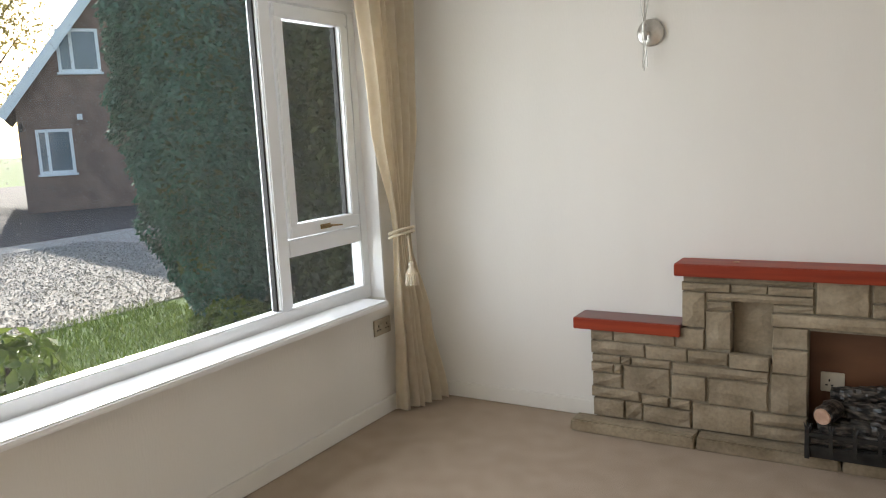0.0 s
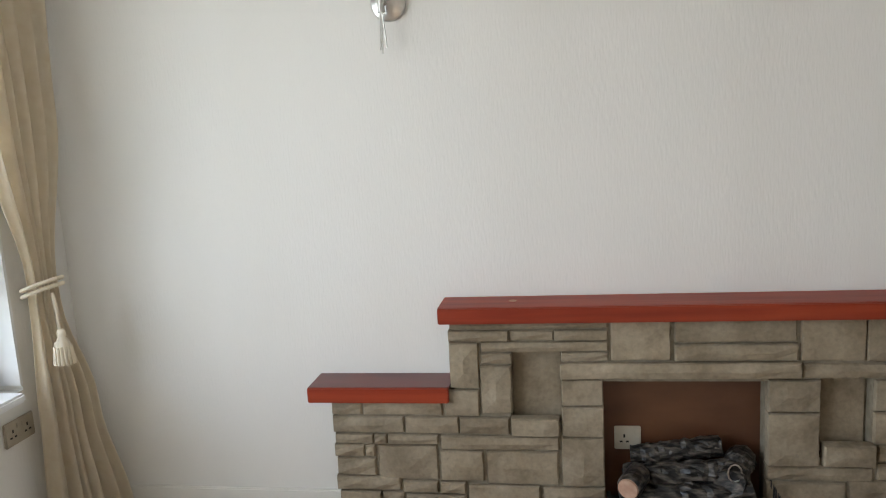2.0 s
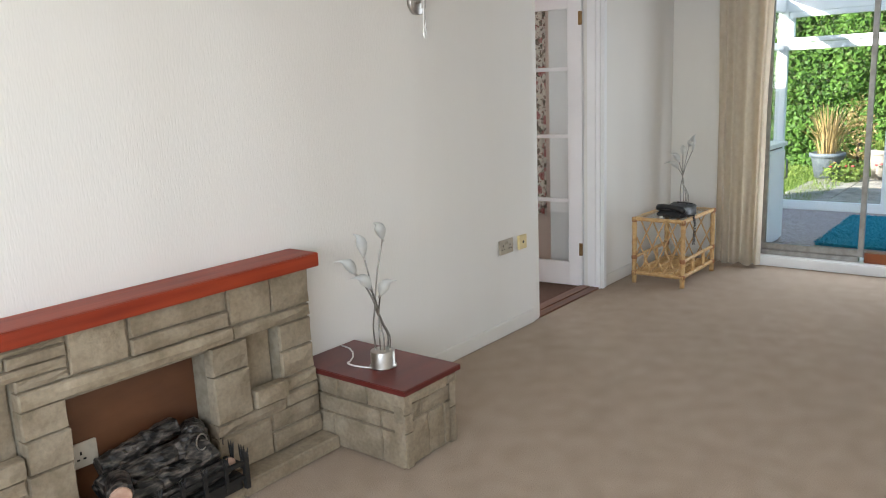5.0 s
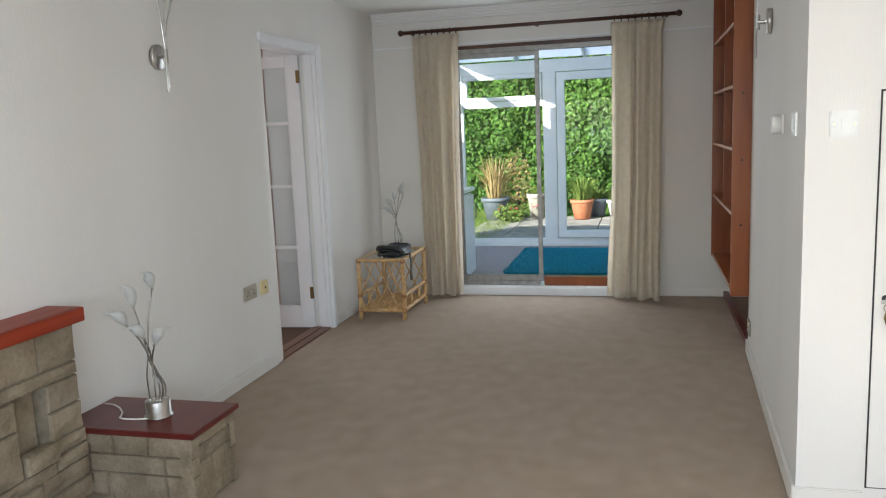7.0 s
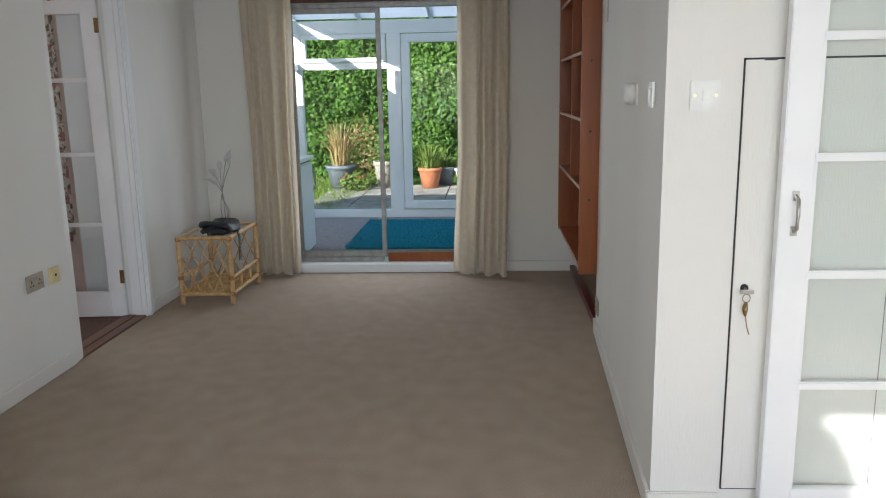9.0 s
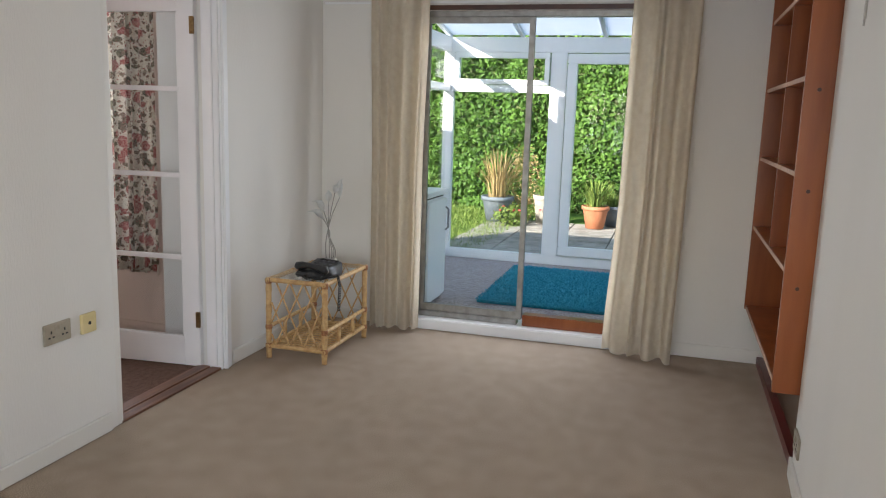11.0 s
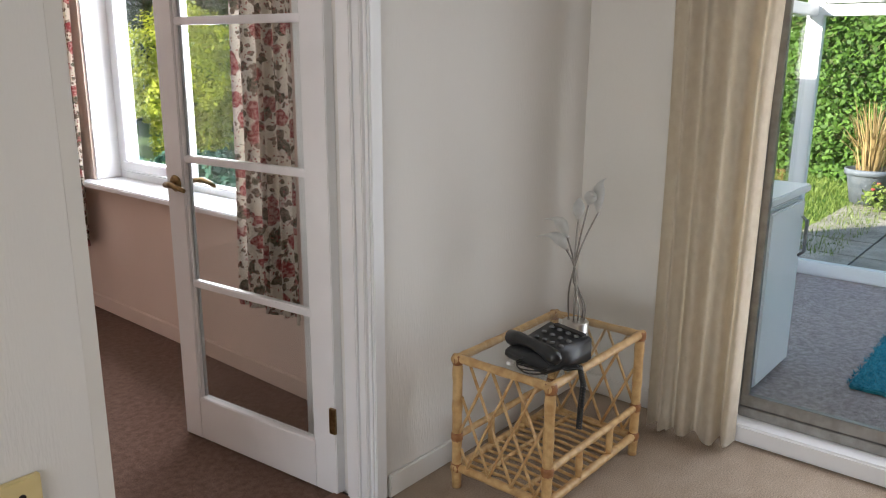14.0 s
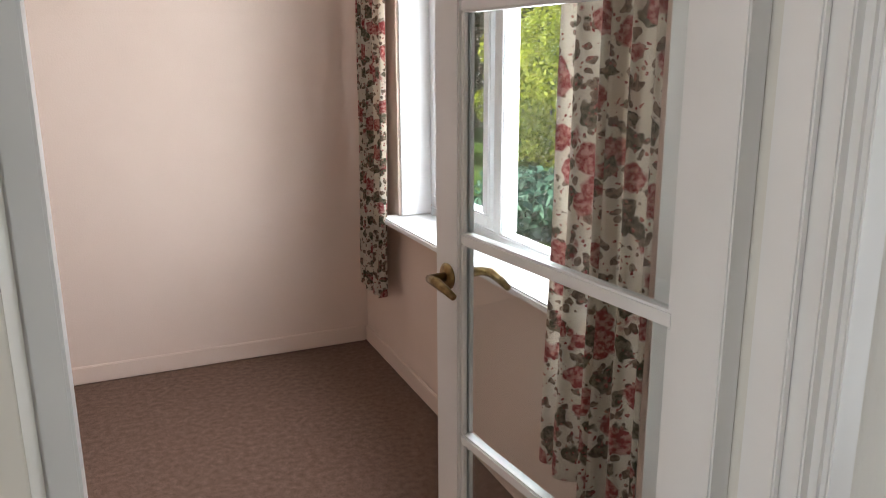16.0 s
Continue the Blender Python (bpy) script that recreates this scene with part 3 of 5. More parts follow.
def shelf(name, x0, x1, y0, z0, z1, mat, label, top=None):
    t = thing(name, (x0 + x1) / 2, 3.5, z0, label, "shelf")
    bm = bmesh.new()
    box(bm, x0, x1, y0 + 0.014, 3.598, z0, z1, bevel=0.001)
    part("board", bm, top or mat, t)
    bm = bmesh.new()
    box(bm, x0, x1, y0, y0 + 0.0138, z0 - 0.001, z1, bevel=0.003)
    part("front_lipping", bm, mat, t)


shelf("mantel_shelf", -0.885, 0.71, 3.425, 0.776, 0.83, REDWOOD, "long red-stained wooden mantel shelf on the fireplace")
# the low shelf's top board is set in a darker red than its lipping
shelf("low_mantel_shelf", -1.368, -0.863, 3.43, 0.495, 0.548, REDWOOD, "short red-stained wooden shelf on the low fireplace end", DARKRED)

ped = thing("stone_plinth", 0.87, 3.3, 0, "low sandstone plinth with a dark red top beside the fireplace", "plinth")
part("core", boxes((0.72, 1.02, 3.02, 3.599, 0.001, 0.31)), MORTAR, ped)
YF = 3.003
course(ped, 0.262, 0.309, 0.70, 0.97, 1.04, y=YF)
course(ped, 0.192, 0.256, 0.70, 0.815, 1.04, y=YF)
course(ped, 0.004, 0.186, 0.70, 0.855, 0.96, 1.04, y=YF)
left = Matrix.Translation((0.702, 0, 0)) @ Matrix.Rotation(-math.pi / 2, 4, "Z")
course(ped, 0.228, 0.309, -3.595, -3.36, -3.20, -3.0, turn=left)
course(ped, 0.150, 0.222, -3.595, -3.13, -3.0, turn=left)
course(ped, 0.004, 0.144, -3.595, -3.40, -3.13, -3.0, turn=left)
right = Matrix.Translation((1.038, 0, 0)) @ Matrix.Rotation(math.pi / 2, 4, "Z")
course(ped, 0.16, 0.309, 3.0, 3.3, 3.595, turn=right)
course(ped, 0.004, 0.154, 3.0, 3.2, 3.595, turn=right)
bm = bmesh.new()
box(bm, 0.69, 1.05, 2.985, 3.598, 0.311, 0.335, bevel=0.003)
part("top_board", bm, DARKRED, ped, "chipped dark red painted board")


# ---- log fire ----
def log(bm, a, b, r, bumps=0.08, sides=20):
    a, b = Vector(a), Vector(b)
    pts = [a.lerp(b, k / 20) + Vector((0, random.uniform(-1, 1), random.uniform(-1, 1))) * r * 0.07 for k in range(21)]
    n0 = len(bm.verts)
    tube(bm, pts, [r * random.uniform(0.92, 1.05) for _ in pts], sides)
    bm.verts.ensure_lookup_table()
    for v in bm.verts[n0:]:
        v.co += Vector([random.uniform(-1, 1) for _ in range(3)]) * r * bumps


fire = thing("log_effect_fire", -0.08, 3.42, 0.06, "electric fire of charred dummy logs in a black iron grate", "fire")
for a, b, r in (((-0.25, 3.50, 0.285), (0.05, 3.52, 0.315), 0.036), ((-0.27, 3.46, 0.225), (0.08, 3.46, 0.25), 0.045), ((-0.29, 3.41, 0.165), (0.13, 3.43, 0.20), 0.042), ((-0.31, 3.37, 0.135), (0.15, 3.385, 0.15), 0.032), ((0.055, 3.40, 0.24), (0.115, 3.52, 0.27), 0.048)):
    bm = bmesh.new()
    log(bm, a, b, r)
    part("log", bm, BARK, fire, "charred black dummy log")
bm = tube(bmesh.new(), [(-0.272, 3.338, 0.242), (-0.267, 3.35, 0.243), (-0.23, 3.43, 0.252)], [0.038, 0.042, 0.040], 16)
stub = part("log_stub", bm, BARK, fire)
part("cut_end", tube(bmesh.new(), [(-0.2745, 3.3325, 0.2415), (-0.2705, 3.342, 0.2425)], [0.033, 0.036], 16), CUTWOOD, stub, "pale sawn end of a log")
bm = bmesh.new()
bmesh.ops.create_uvsphere(bm, u_segments=14, v_segments=9, radius=0.026, matrix=Matrix.Translation((0.165, 3.385, 0.155)) @ Matrix.Diagonal((1, 0.8, 0.8, 1)))
part("wood_chip", bm, CUTWOOD, fire, "", True)
bm = bmesh.new()
tube(bm, [(0.07 + 0.022 * math.cos(a), 3.395, 0.275 + 0.03 * math.sin(a)) for a in np.linspace(0, 5.8, 12)], 0.003, 5)
part("wire_loop", bm, STEEL, fire)
for x in (-0.335, 0.19):
    part("grate_leg", boxes((x, x + 0.018, 3.325, 3.343, 0.06, 0.19)), IRON, fire)
    part("side_bar", boxes((x, x + 0.014, 3.345, 3.50, 0.135, 0.15)), IRON, fire)
for z in (0.10, 0.155):
    part("front_bar", boxes((-0.335, 0.205, 3.328, 3.34, z, z + 0.016)), IRON, fire)
for k in range(7):
    x = -0.325 + k * 0.0867
    bm = bmesh.new()
    box(bm, x - 0.007, x + 0.007, 3.322, 3.330, 0.085, 0.185)
    for s in (-1, 0, 1):
        tube(bm, [(x, 3.326, 0.18), (x + s * 0.008, 3.326, 0.195), (x + s * 0.014, 3.326, 0.215)], [0.005, 0.004, 0.001], 5)
    part("finial", bm, IRON, fire)
for k in range(3):
    bm = bmesh.new()
    for s in (-1, 0, 1):
        tube(bm, [(0.198, 3.35 + 0.06 * k, 0.145), (0.198, 3.35 + 0.06 * k + s * 0.008, 0.19), (0.198, 3.35 + 0.06 * k + s * 0.016, 0.225)], [0.006, 0.005, 0.001], 5)
    part("finial", bm, IRON, fire)
part("ember_tray", boxes((-0.32, 0.185, 3.345, 3.53, 0.0605, 0.12)), IRON, fire)


# ---- sockets and switches, drawn facing -y at the origin ----
def double_socket(name, plate, label, w=0.073, xs=(-0.036, 0.036), rockers=(-0.012, 0.012)):
    t = thing(name, 0, 0, 0, label, "socket")
    bm = bmesh.new()
    box(bm, -w, w, -0.010, -0.0002, -0.043, 0.043, bevel=0.003)
    part("plate", bm, plate, t)
    for x in xs:
        for dx, dz, a, h in ((0, 0.008, 0.003, 0.006), (-0.011, -0.013, 0.005, 0.003), (0.011, -0.013, 0.005, 0.003)):
            part("slot", boxes((x + dx - a, x + dx + a, -0.0112, -0.0098, dz - h, dz + h)), DARK, t)
    for x in rockers:
        bm = bmesh.new()
        box(bm, x - 0.006, x + 0.006, -0.015, -0.0098, 0.012, 0.032, bevel=0.002)
        part("rocker", bm, plate, t)
    return t


s1 = double_socket("double_socket", OLDPLATE, "browned ivory double wall socket on the cream wall")
s1.matrix_basis = pose(2.33, 3.5995, 0.535)
copy_thing(s1, pose(-2.3495, 3.215, 0.475, 0, 0, 90))
s2 = double_socket("single_socket", SOCKET, "ivory single switched socket on the mahogany fire panel", 0.046, (-0.012,), (0.026,))
s2.matrix_basis = pose(-0.255, 3.5845, 0.315)
bm = bmesh.new()
box(bm, 2.46, 2.545, 3.584, 3.5995, 0.49, 0.575, bevel=0.003)
aer = thing("aerial_socket", 2.5, 3.6, 0.5, "yellowed plastic aerial socket on the cream wall", "socket")
part("plate", bm, CREAMP, aer)
part("hole", tube(bmesh.new(), [(2.503, 3.5845, 0.533), (2.503, 3.582, 0.533)], 0.008, 12), DARK, aer)

sw = thing("light_switch", 1.15, 0.632, 1.42, "white plastic light switch on the pier", "light switch")
bm = bmesh.new()
box(bm, 1.138, 1.1497, 0.586, 0.678, 1.373, 1.465, bevel=0.003)
part("plate", bm, WHITEP, sw)
bm = bmesh.new()
box(bm, 1.133, 1.1385, 0.621, 0.643, 1.402, 1.436, bevel=0.002)
part("rocker", bm, WHITEP, sw)
for y in (0.600, 0.664):
    part("screw", tube(bmesh.new(), [(1.139, y, 1.419), (1.1368, y, 1.419)], 0.004, 10), BRASS, sw)
th = thing("thermostat", 0, 0, 0, "round white room thermostat on the pier wall", "thermostat")
part("plate", boxes((-0.04, 0.04, 0.0004, 0.008, -0.04, 0.04)), WHITEP, th)
bm = bmesh.new()
turned(bm, [(0.040, 0), (0.041, 0.03), (0.036, 0.038)], 0, 0.008, 0, 24, Matrix.Rotation(-math.pi / 2, 4, "X"))
part("dial", bm, WHITEP, th, "", True)
th.matrix_basis = pose(1.775, pier_y(1.775), 1.421, 0, 0, -2.325)
s3 = thing("wall_switch", 0, 0, 0, "narrow steel-plated wall switch on the pier wall", "light switch")
part("plate", boxes((-0.043, 0.043, 0.0004, 0.009, -0.043, 0.043), bevel=0.002), STEEL, s3)
part("rocker", boxes((-0.012, 0.012, 0.0092, 0.017, -0.022, 0.024), bevel=0.002), WHITEP, s3)
s3.matrix_basis = pose(1.385, pier_y(1.385), 1.422, 0, 0, -2.325)


# ---- wall lights, drawn facing -y ----
def wall_light():
    t = thing("wall_light", 0, 0, 0, "brushed steel wall light with crossed wire stems", "wall light")
    bm = bmesh.new()
    turned(bm, [(0.060, 0), (0.060, 0.018), (0.056, 0.022)], 0, -0.0003, 0, 32, Matrix.Rotation(math.pi / 2, 4, "X"))
    part("rose", bm, STEEL, t, "", True)
    part("clamp", tube(bmesh.new(), [(-0.012, -0.02, 0), (-0.012, -0.07, 0)], 0.010, 12), STEEL, t)
    part("clamp_bar", tube(bmesh.new(), [(-0.014, -0.062, -0.035), (-0.014, -0.062, 0.035)], 0.012, 12), STEEL, t)
    for dx, top in ((0.006, 0.05), (-0.008, -0.035), (0.002, 0.012)):
        bm = tube(bmesh.new(), [(-0.014 - dx * 1.5, -0.064, -0.175 + abs(dx) * 3), (-0.014 - dx * 0.3, -0.064, -0.03), (-0.014 + dx * 0.3, -0.064, 0.04), (-0.014 + top * 0.5, -0.066, 0.16), (-0.014 + top * 1.4, -0.075, 0.27)], 0.0032, 6)
        stem = part("stem", bm, STEEL, t)
        petal_at(stem, (-0.014 + top * 1.4, -0.075, 0.27), (-0.014 + top * 2.0, -0.105, 0.355))
    return t


def petal_at(parent, p, tip, r=0.024):
    """A frosted lily cup that opens from its stalk and draws out into one curled tip."""
    p, tip = Vector(p), Vector(tip)
    d = tip - p
    side = Vector((d.x, d.y, 0))
    side = side.normalized() if side.length > 0.004 else Vector((1, 0, 0))
    pts, rs = [], []
    for f, w in ((0, 0.18), (0.08, 0.5), (0.2, 0.82), (0.34, 1.0), (0.48, 0.88), (0.6, 0.58), (0.72, 0.30), (0.84, 0.15), (0.94, 0.09), (1.0, 0.04)):
        pts.append(p + d * f + Vector((0, 0, 1)) * d.length * 0.22 * math.sin(math.pi * f) - side * d.length * 0.10 * math.sin(math.pi * f))
        rs.append(r * w)
    part("petal", tube(bmesh.new(), pts, rs, 14), PETAL, parent, "frosted lily-shaped glass shade", True)
    part("ferrule", tube(bmesh.new(), [p - d.normalized() * 0.012, p + d.normalized() * 0.004], [0.0042, 0.0055], 8), STEEL, parent)


wl = wall_light()
wl.matrix_basis = pose(-1.02, 3.5995, 1.853)
copy_thing(wl, pose(1.605, 3.5995, 1.862))
copy_thing(wl, pose(2.285, pier_y(2.285) + 0.0005, 1.905, 0, 0, 177.7))


# ---- lily lamps ----
def lily_lamp(stems):
    """stems: foot of each stem, its upper end, and the tip of its shade."""
    t = thing("lily_lamp", 0, 0, 0, "steel table lamp with five frosted lily shades, unlit", "table lamp")
    bm = bmesh.new()
    turned(bm, [(0.058, 0.0003), (0.059, 0.006), (0.052, 0.009), (0.052, 0.070), (0.049, 0.073), (0.010, 0.074)], 0, 0, 0, 32)
    part("base", bm, STEEL, t, "brushed steel drum base", True)
    for k, (foot, top, tip) in enumerate(stems):
        b = Vector((*foot, 0.072))
        top = Vector(top)
        knot = Vector((-0.014 + 0.004 * (k - 2), foot[1] * 0.3, 0.255))
        pts = [b, b + Vector((b.x * 0.12, 0, 0.06)), b.lerp(knot, 0.62) + Vector((b.x * 0.30, 0, 0)), knot, knot.lerp(top, 0.5) + Vector(((top.x - knot.x) * -0.10, 0, 0.006)), top]
        smooth = []
        for i in range(len(pts) - 1):
            p0, p1, p2, p3 = pts[max(i - 1, 0)], pts[i], pts[i + 1], pts[min(i + 2, len(pts) - 1)]
            for f in (0, 0.33, 0.67):
                smooth.append(0.5 * (2 * p1 + (p2 - p0) * f + (2 * p0 - 5 * p1 + 4 * p2 - p3) * f * f + (3 * p1 - p0 - 3 * p2 + p3) * f ** 3))
        stem = part("stem", tube(bmesh.new(), smooth + [top], 0.0034, 7), DARKSTEEL, t, "", True)
        petal_at(stem, top, tip)
        part("collar", tube(bmesh.new(), [(b.x, b.y, 0.0735), (b.x, b.y, 0.080)], 0.006, 10), STEEL, stem)
    return t


FEET = ((-0.026, 0.012), (0.026, 0.008), (0.030, -0.012), (0.004, -0.026), (-0.012, -0.022))
tops = ((0.034, 0.035, 0.545), (-0.051, 0.03, 0.478), (-0.094, 0.01, 0.412), (-0.043, -0.035, 0.356), (-0.003, -0.045, 0.324))
tips = ((-0.008, 0.02, 0.620), (-0.091, 0.04, 0.578), (-0.180, 0.02, 0.470), (-0.126, -0.05, 0.408), (0.068, -0.06, 0.384))
lily = lily_lamp(zip(FEET, tops, tips))
lily.matrix_basis = pose(0.86, 3.245, 0.3352, 0, 0, -36) @ Matrix.Scale(0.97, 4)
tops = ((0.069, 0.01, 0.505), (0.022, -0.03, 0.545), (0.0, 0.05, 0.470), (-0.050, 0.0, 0.414), (-0.045, 0.03, 0.356))
tips = ((0.092, 0.0, 0.640), (0.028, -0.10, 0.585), (0.012, 0.09, 0.550), (-0.142, -0.02, 0.485), (-0.158, 0.05, 0.402))
lb = lily_lamp(zip(FEET, tops, tips))
lb.matrix_basis = pose(4.21, 3.25, 0.4872, 0, 0, -49) @ Matrix.Scale(0.88, 4)
cord = thing("lamp_cord", 0.83, 3.3, 0.336, "white lamp flex curling on the plinth top", "cable")
pts = [(0.815 - 0.05 * math.sin(a), 3.325 - 0.065 * math.cos(a), 0.34 + 0.012 * math.sin(a)) for a in np.linspace(0.2, 3.0, 14)]
pts += [(0.86, 3.42, 0.34), (0.91, 3.47, 0.339), (0.94, 3.52, 0.339), (0.95, 3.58, 0.339)]
bm = tube(bmesh.new(), pts, 0.0035, 6)
part("flex", bm, WHITEP, cord, "", True)
tagged(lb, "steel lily lamp with frosted shades on the rattan table")
copy_thing(s1, pose(3.10, pier_y(3.10) + 0.0005, 0.19, 0, 0, 177.7))
chip = thing("plaster_chip", -0.6, 3.5, 0.83, "small pale chip lying on the mantel shelf", "debris")
bm = bmesh.new()
bmesh.ops.create_icosphere(bm, subdivisions=1, radius=0.011, matrix=Matrix.Translation((-0.635, 3.51, 0.8345)) @ Matrix.Diagonal((1.5, 0.6, 0.4, 1)))
part("chip", bm, CUTWOOD, chip)



# ---- curtains ----
def floral():
    mat = material("floral_curtain_cloth", (0.74, 0.67, 0.57), (0.80, 0.74, 0.65), 30, 0.9, 0.2, 400, spec=0.1)
    nt = mat.node_tree
    b = nt.nodes["Principled BSDF"]
    out = b.inputs["Base Color"].links[0].from_socket
    geo = nt.nodes.new("ShaderNodeNewGeometry")
    warp = nt.nodes.new("ShaderNodeTexNoise")
    warp.inputs["Scale"].default_value = 22
    nt.links.new(geo.outputs["Position"], warp.inputs[0])
    off = nt.nodes.new("ShaderNodeVectorMath")
    off.operation = "MULTIPLY_ADD"
    off.inputs[1].default_value = (0.05, 0.05, 0.05)
    nt.links.new(warp.outputs["Color"], off.inputs[0])
    nt.links.new(geo.outputs["Position"], off.inputs[2])
    for scale, shift, limit, colors in ((17, 0.0, 0.36, ((0.10, 0.10, 0.065), (0.26, 0.22, 0.16))), (36, 3.0, 0.34, ((0.16, 0.115, 0.085), (0.33, 0.25, 0.19))), (11, 7.0, 0.33, ((0.34, 0.07, 0.07), (0.60, 0.33, 0.29))), (60, 11.0, 0.20, ((0.28, 0.06, 0.06), (0.5, 0.25, 0.2)))):
        mp = nt.nodes.new("ShaderNodeMapping")
        mp.inputs["Location"].default_value = (shift, shift * 0.7, shift * 1.3)
        nt.links.new(off.outputs[0], mp.inputs[0])
        v = nt.nodes.new("ShaderNodeTexVoronoi")
        v.inputs["Scale"].default_value = scale
        nt.links.new(mp.outputs[0], v.inputs[0])
        r = nt.nodes.new("ShaderNodeValToRGB")
        r.color_ramp.elements[0].position, r.color_ramp.elements[1].position = limit, limit + 0.05
        r.color_ramp.elements[0].color, r.color_ramp.elements[1].color = (1, 1, 1, 1), (0, 0, 0, 1)
        nt.links.new(v.outputs["Distance"], r.inputs[0])
        c = nt.nodes.new("ShaderNodeTexNoise")
        c.inputs["Scale"].default_value = 90
        nt.links.new(geo.outputs["Position"], c.inputs[0])
        cr = nt.nodes.new("ShaderNodeValToRGB")
        cr.color_ramp.elements[0].position, cr.color_ramp.elements[1].position = 0.42, 0.6
        cr.color_ramp.elements[0].color, cr.color_ramp.elements[1].color = (*colors[0], 1), (*colors[1], 1)
        nt.links.new(c.outputs[0], cr.inputs[0])
        mx = nt.nodes.new("ShaderNodeMix")
        mx.data_type = "RGBA"
        nt.links.new(r.outputs[0], mx.inputs["Factor"])
        nt.links.new(out, mx.inputs["A"])
        nt.links.new(cr.outputs[0], mx.inputs["B"])
        out = mx.outputs["Result"]
    nt.links.new(out, b.inputs["Base Color"])
    return mat


FLORAL = floral()
let_through(FLORAL, 0.35)


def drape(levels, folds, steps=26, seed=1):
    """Pleated cloth. levels, from the top: height, both ends in plan, depth of the folds."""
    rnd = random.Random(seed)
    phase = [rnd.uniform(0.75, 1.25) for _ in range(folds + 1)]
    lean = [rnd.uniform(-0.25, 0.25) for _ in range(folds + 1)]
    bm = bmesh.new()
    n, rows = folds * 12, []
    zs = []
    for i, (a, b) in enumerate(zip(levels, levels[1:])):
        k = max(2, round(steps * (a[0] - b[0]) / (levels[0][0] - levels[-1][0])))
        for j in range(k + (i == len(levels) - 2)):
            f = j / k
            f2 = f * f * (3 - 2 * f)
            zs.append((a[0] + (b[0] - a[0]) * f, [Vector(a[1]).lerp(Vector(b[1]), f2), Vector(a[2]).lerp(Vector(b[2]), f2)], a[3] + (b[3] - a[3]) * f2, (levels[0][0] - (a[0] + (b[0] - a[0]) * f)) / (levels[0][0] - levels[-1][0])))
    for z, (p, q), amp, down in zs:
        d = q - p
        nrm = Vector((-d.y, d.x)).normalized()
        row = []
        for i in range(n + 1):
            u0 = i / n
            u = min(1, max(0, u0 + 0.045 * math.sin(7.1 * u0 + seed) * u0 * (1 - u0) * 4 + 0.02 * math.sin(17 * u0 + 2 * seed) * u0 * (1 - u0) * 4))
            k = min(int(u * folds), folds - 1)
            w = math.sin(2 * math.pi * u * folds + lean[k] * 2 * down + 0.5 * math.sin(u * 9 + seed))
            w = math.copysign(abs(w) ** 0.9, w) * phase[k] + 0.12 * down * math.sin(5.3 * u * folds + seed)
            o = p + d * (u0 + 0.010 * down * math.sin(7 * u * folds)) + nrm * amp * w
            row.append(bm.verts.new((o.x, o.y, z + (0.006 * math.sin(u * folds * 4) if down > 0.97 else 0))))
        rows.append(row)
    for a, b in zip(rows, rows[1:]):
        for i in range(n):
            bm.faces.new((a[i], a[i + 1], b[i + 1], b[i]))
    bmesh.ops.solidify(bm, geom=bm.faces[:], thickness=0.003)
    return bm


fc = thing("tied_curtain", -2.27, 3.35, 0, "cream curtain tied back with a rope beside the front window", "curtain")
part("cloth", drape([(2.30, (-2.27, 3.05), (-2.25, 3.54), 0.024), (1.55, (-2.27, 3.13), (-2.25, 3.50), 0.024), (0.98, (-2.27, 3.27), (-2.25, 3.385), 0.016), (0.90, (-2.27, 3.265), (-2.25, 3.39), 0.016), (0.5, (-2.27, 3.24), (-2.21, 3.47), 0.028), (0.015, (-2.28, 3.22), (-2.17, 3.55), 0.036)], 6, 34, 3), CURTAIN, fc, "", True)
tb = bmesh.new()
for dz in (0, 0.022):
    tube(tb, [(-2.262 + 0.055 * math.cos(a), 3.328 + 0.083 * math.sin(a), 0.945 + dz + 0.018 * math.cos(a * 1.0)) for a in np.linspace(0, 6.283, 22)], 0.007, 7)
tie = part("tie_rope", tb, CURTAIN, fc, "twisted cream rope tie", True)
bm = bmesh.new()
tube(bm, [(-2.207, 3.30, 0.94), (-2.202, 3.302, 0.88), (-2.20, 3.303, 0.80)], 0.006, 6)
turned(bm, [(0.010, 0.12), (0.016, 0.105), (0.012, 0.09), (0.026, 0.07), (0.031, 0.0)], -2.197, 3.303, 0.69, 14)
part("tassel", bm, CURTAIN, tie, "cream tassel", True)
for k in range(16):
    a = k / 16 * 6.283
    part("fringe", tube(bmesh.new(), [(-2.197 + 0.027 * math.cos(a), 3.303 + 0.027 * math.sin(a), 0.75), (-2.197 + 0.033 * math.cos(a), 3.303 + 0.033 * math.sin(a), 0.685)], 0.005, 5), CURTAIN, tie)
fpole = thing("front_curtain_pole", -2.27, 1.2, 2.3, "wooden curtain pole above the front window", "curtain pole")
part("rod", tube(bmesh.new(), [(-2.27, -1.1, 2.325), (-2.27, 3.56, 2.325)], 0.014, 12), MAHOG, fpole)
for y in (-1.0, 3.57):
    part("bracket", boxes((-2.3495, -2.25, y - 0.01, y + 0.01, 2.30, 2.325)), MAHOG, fpole)

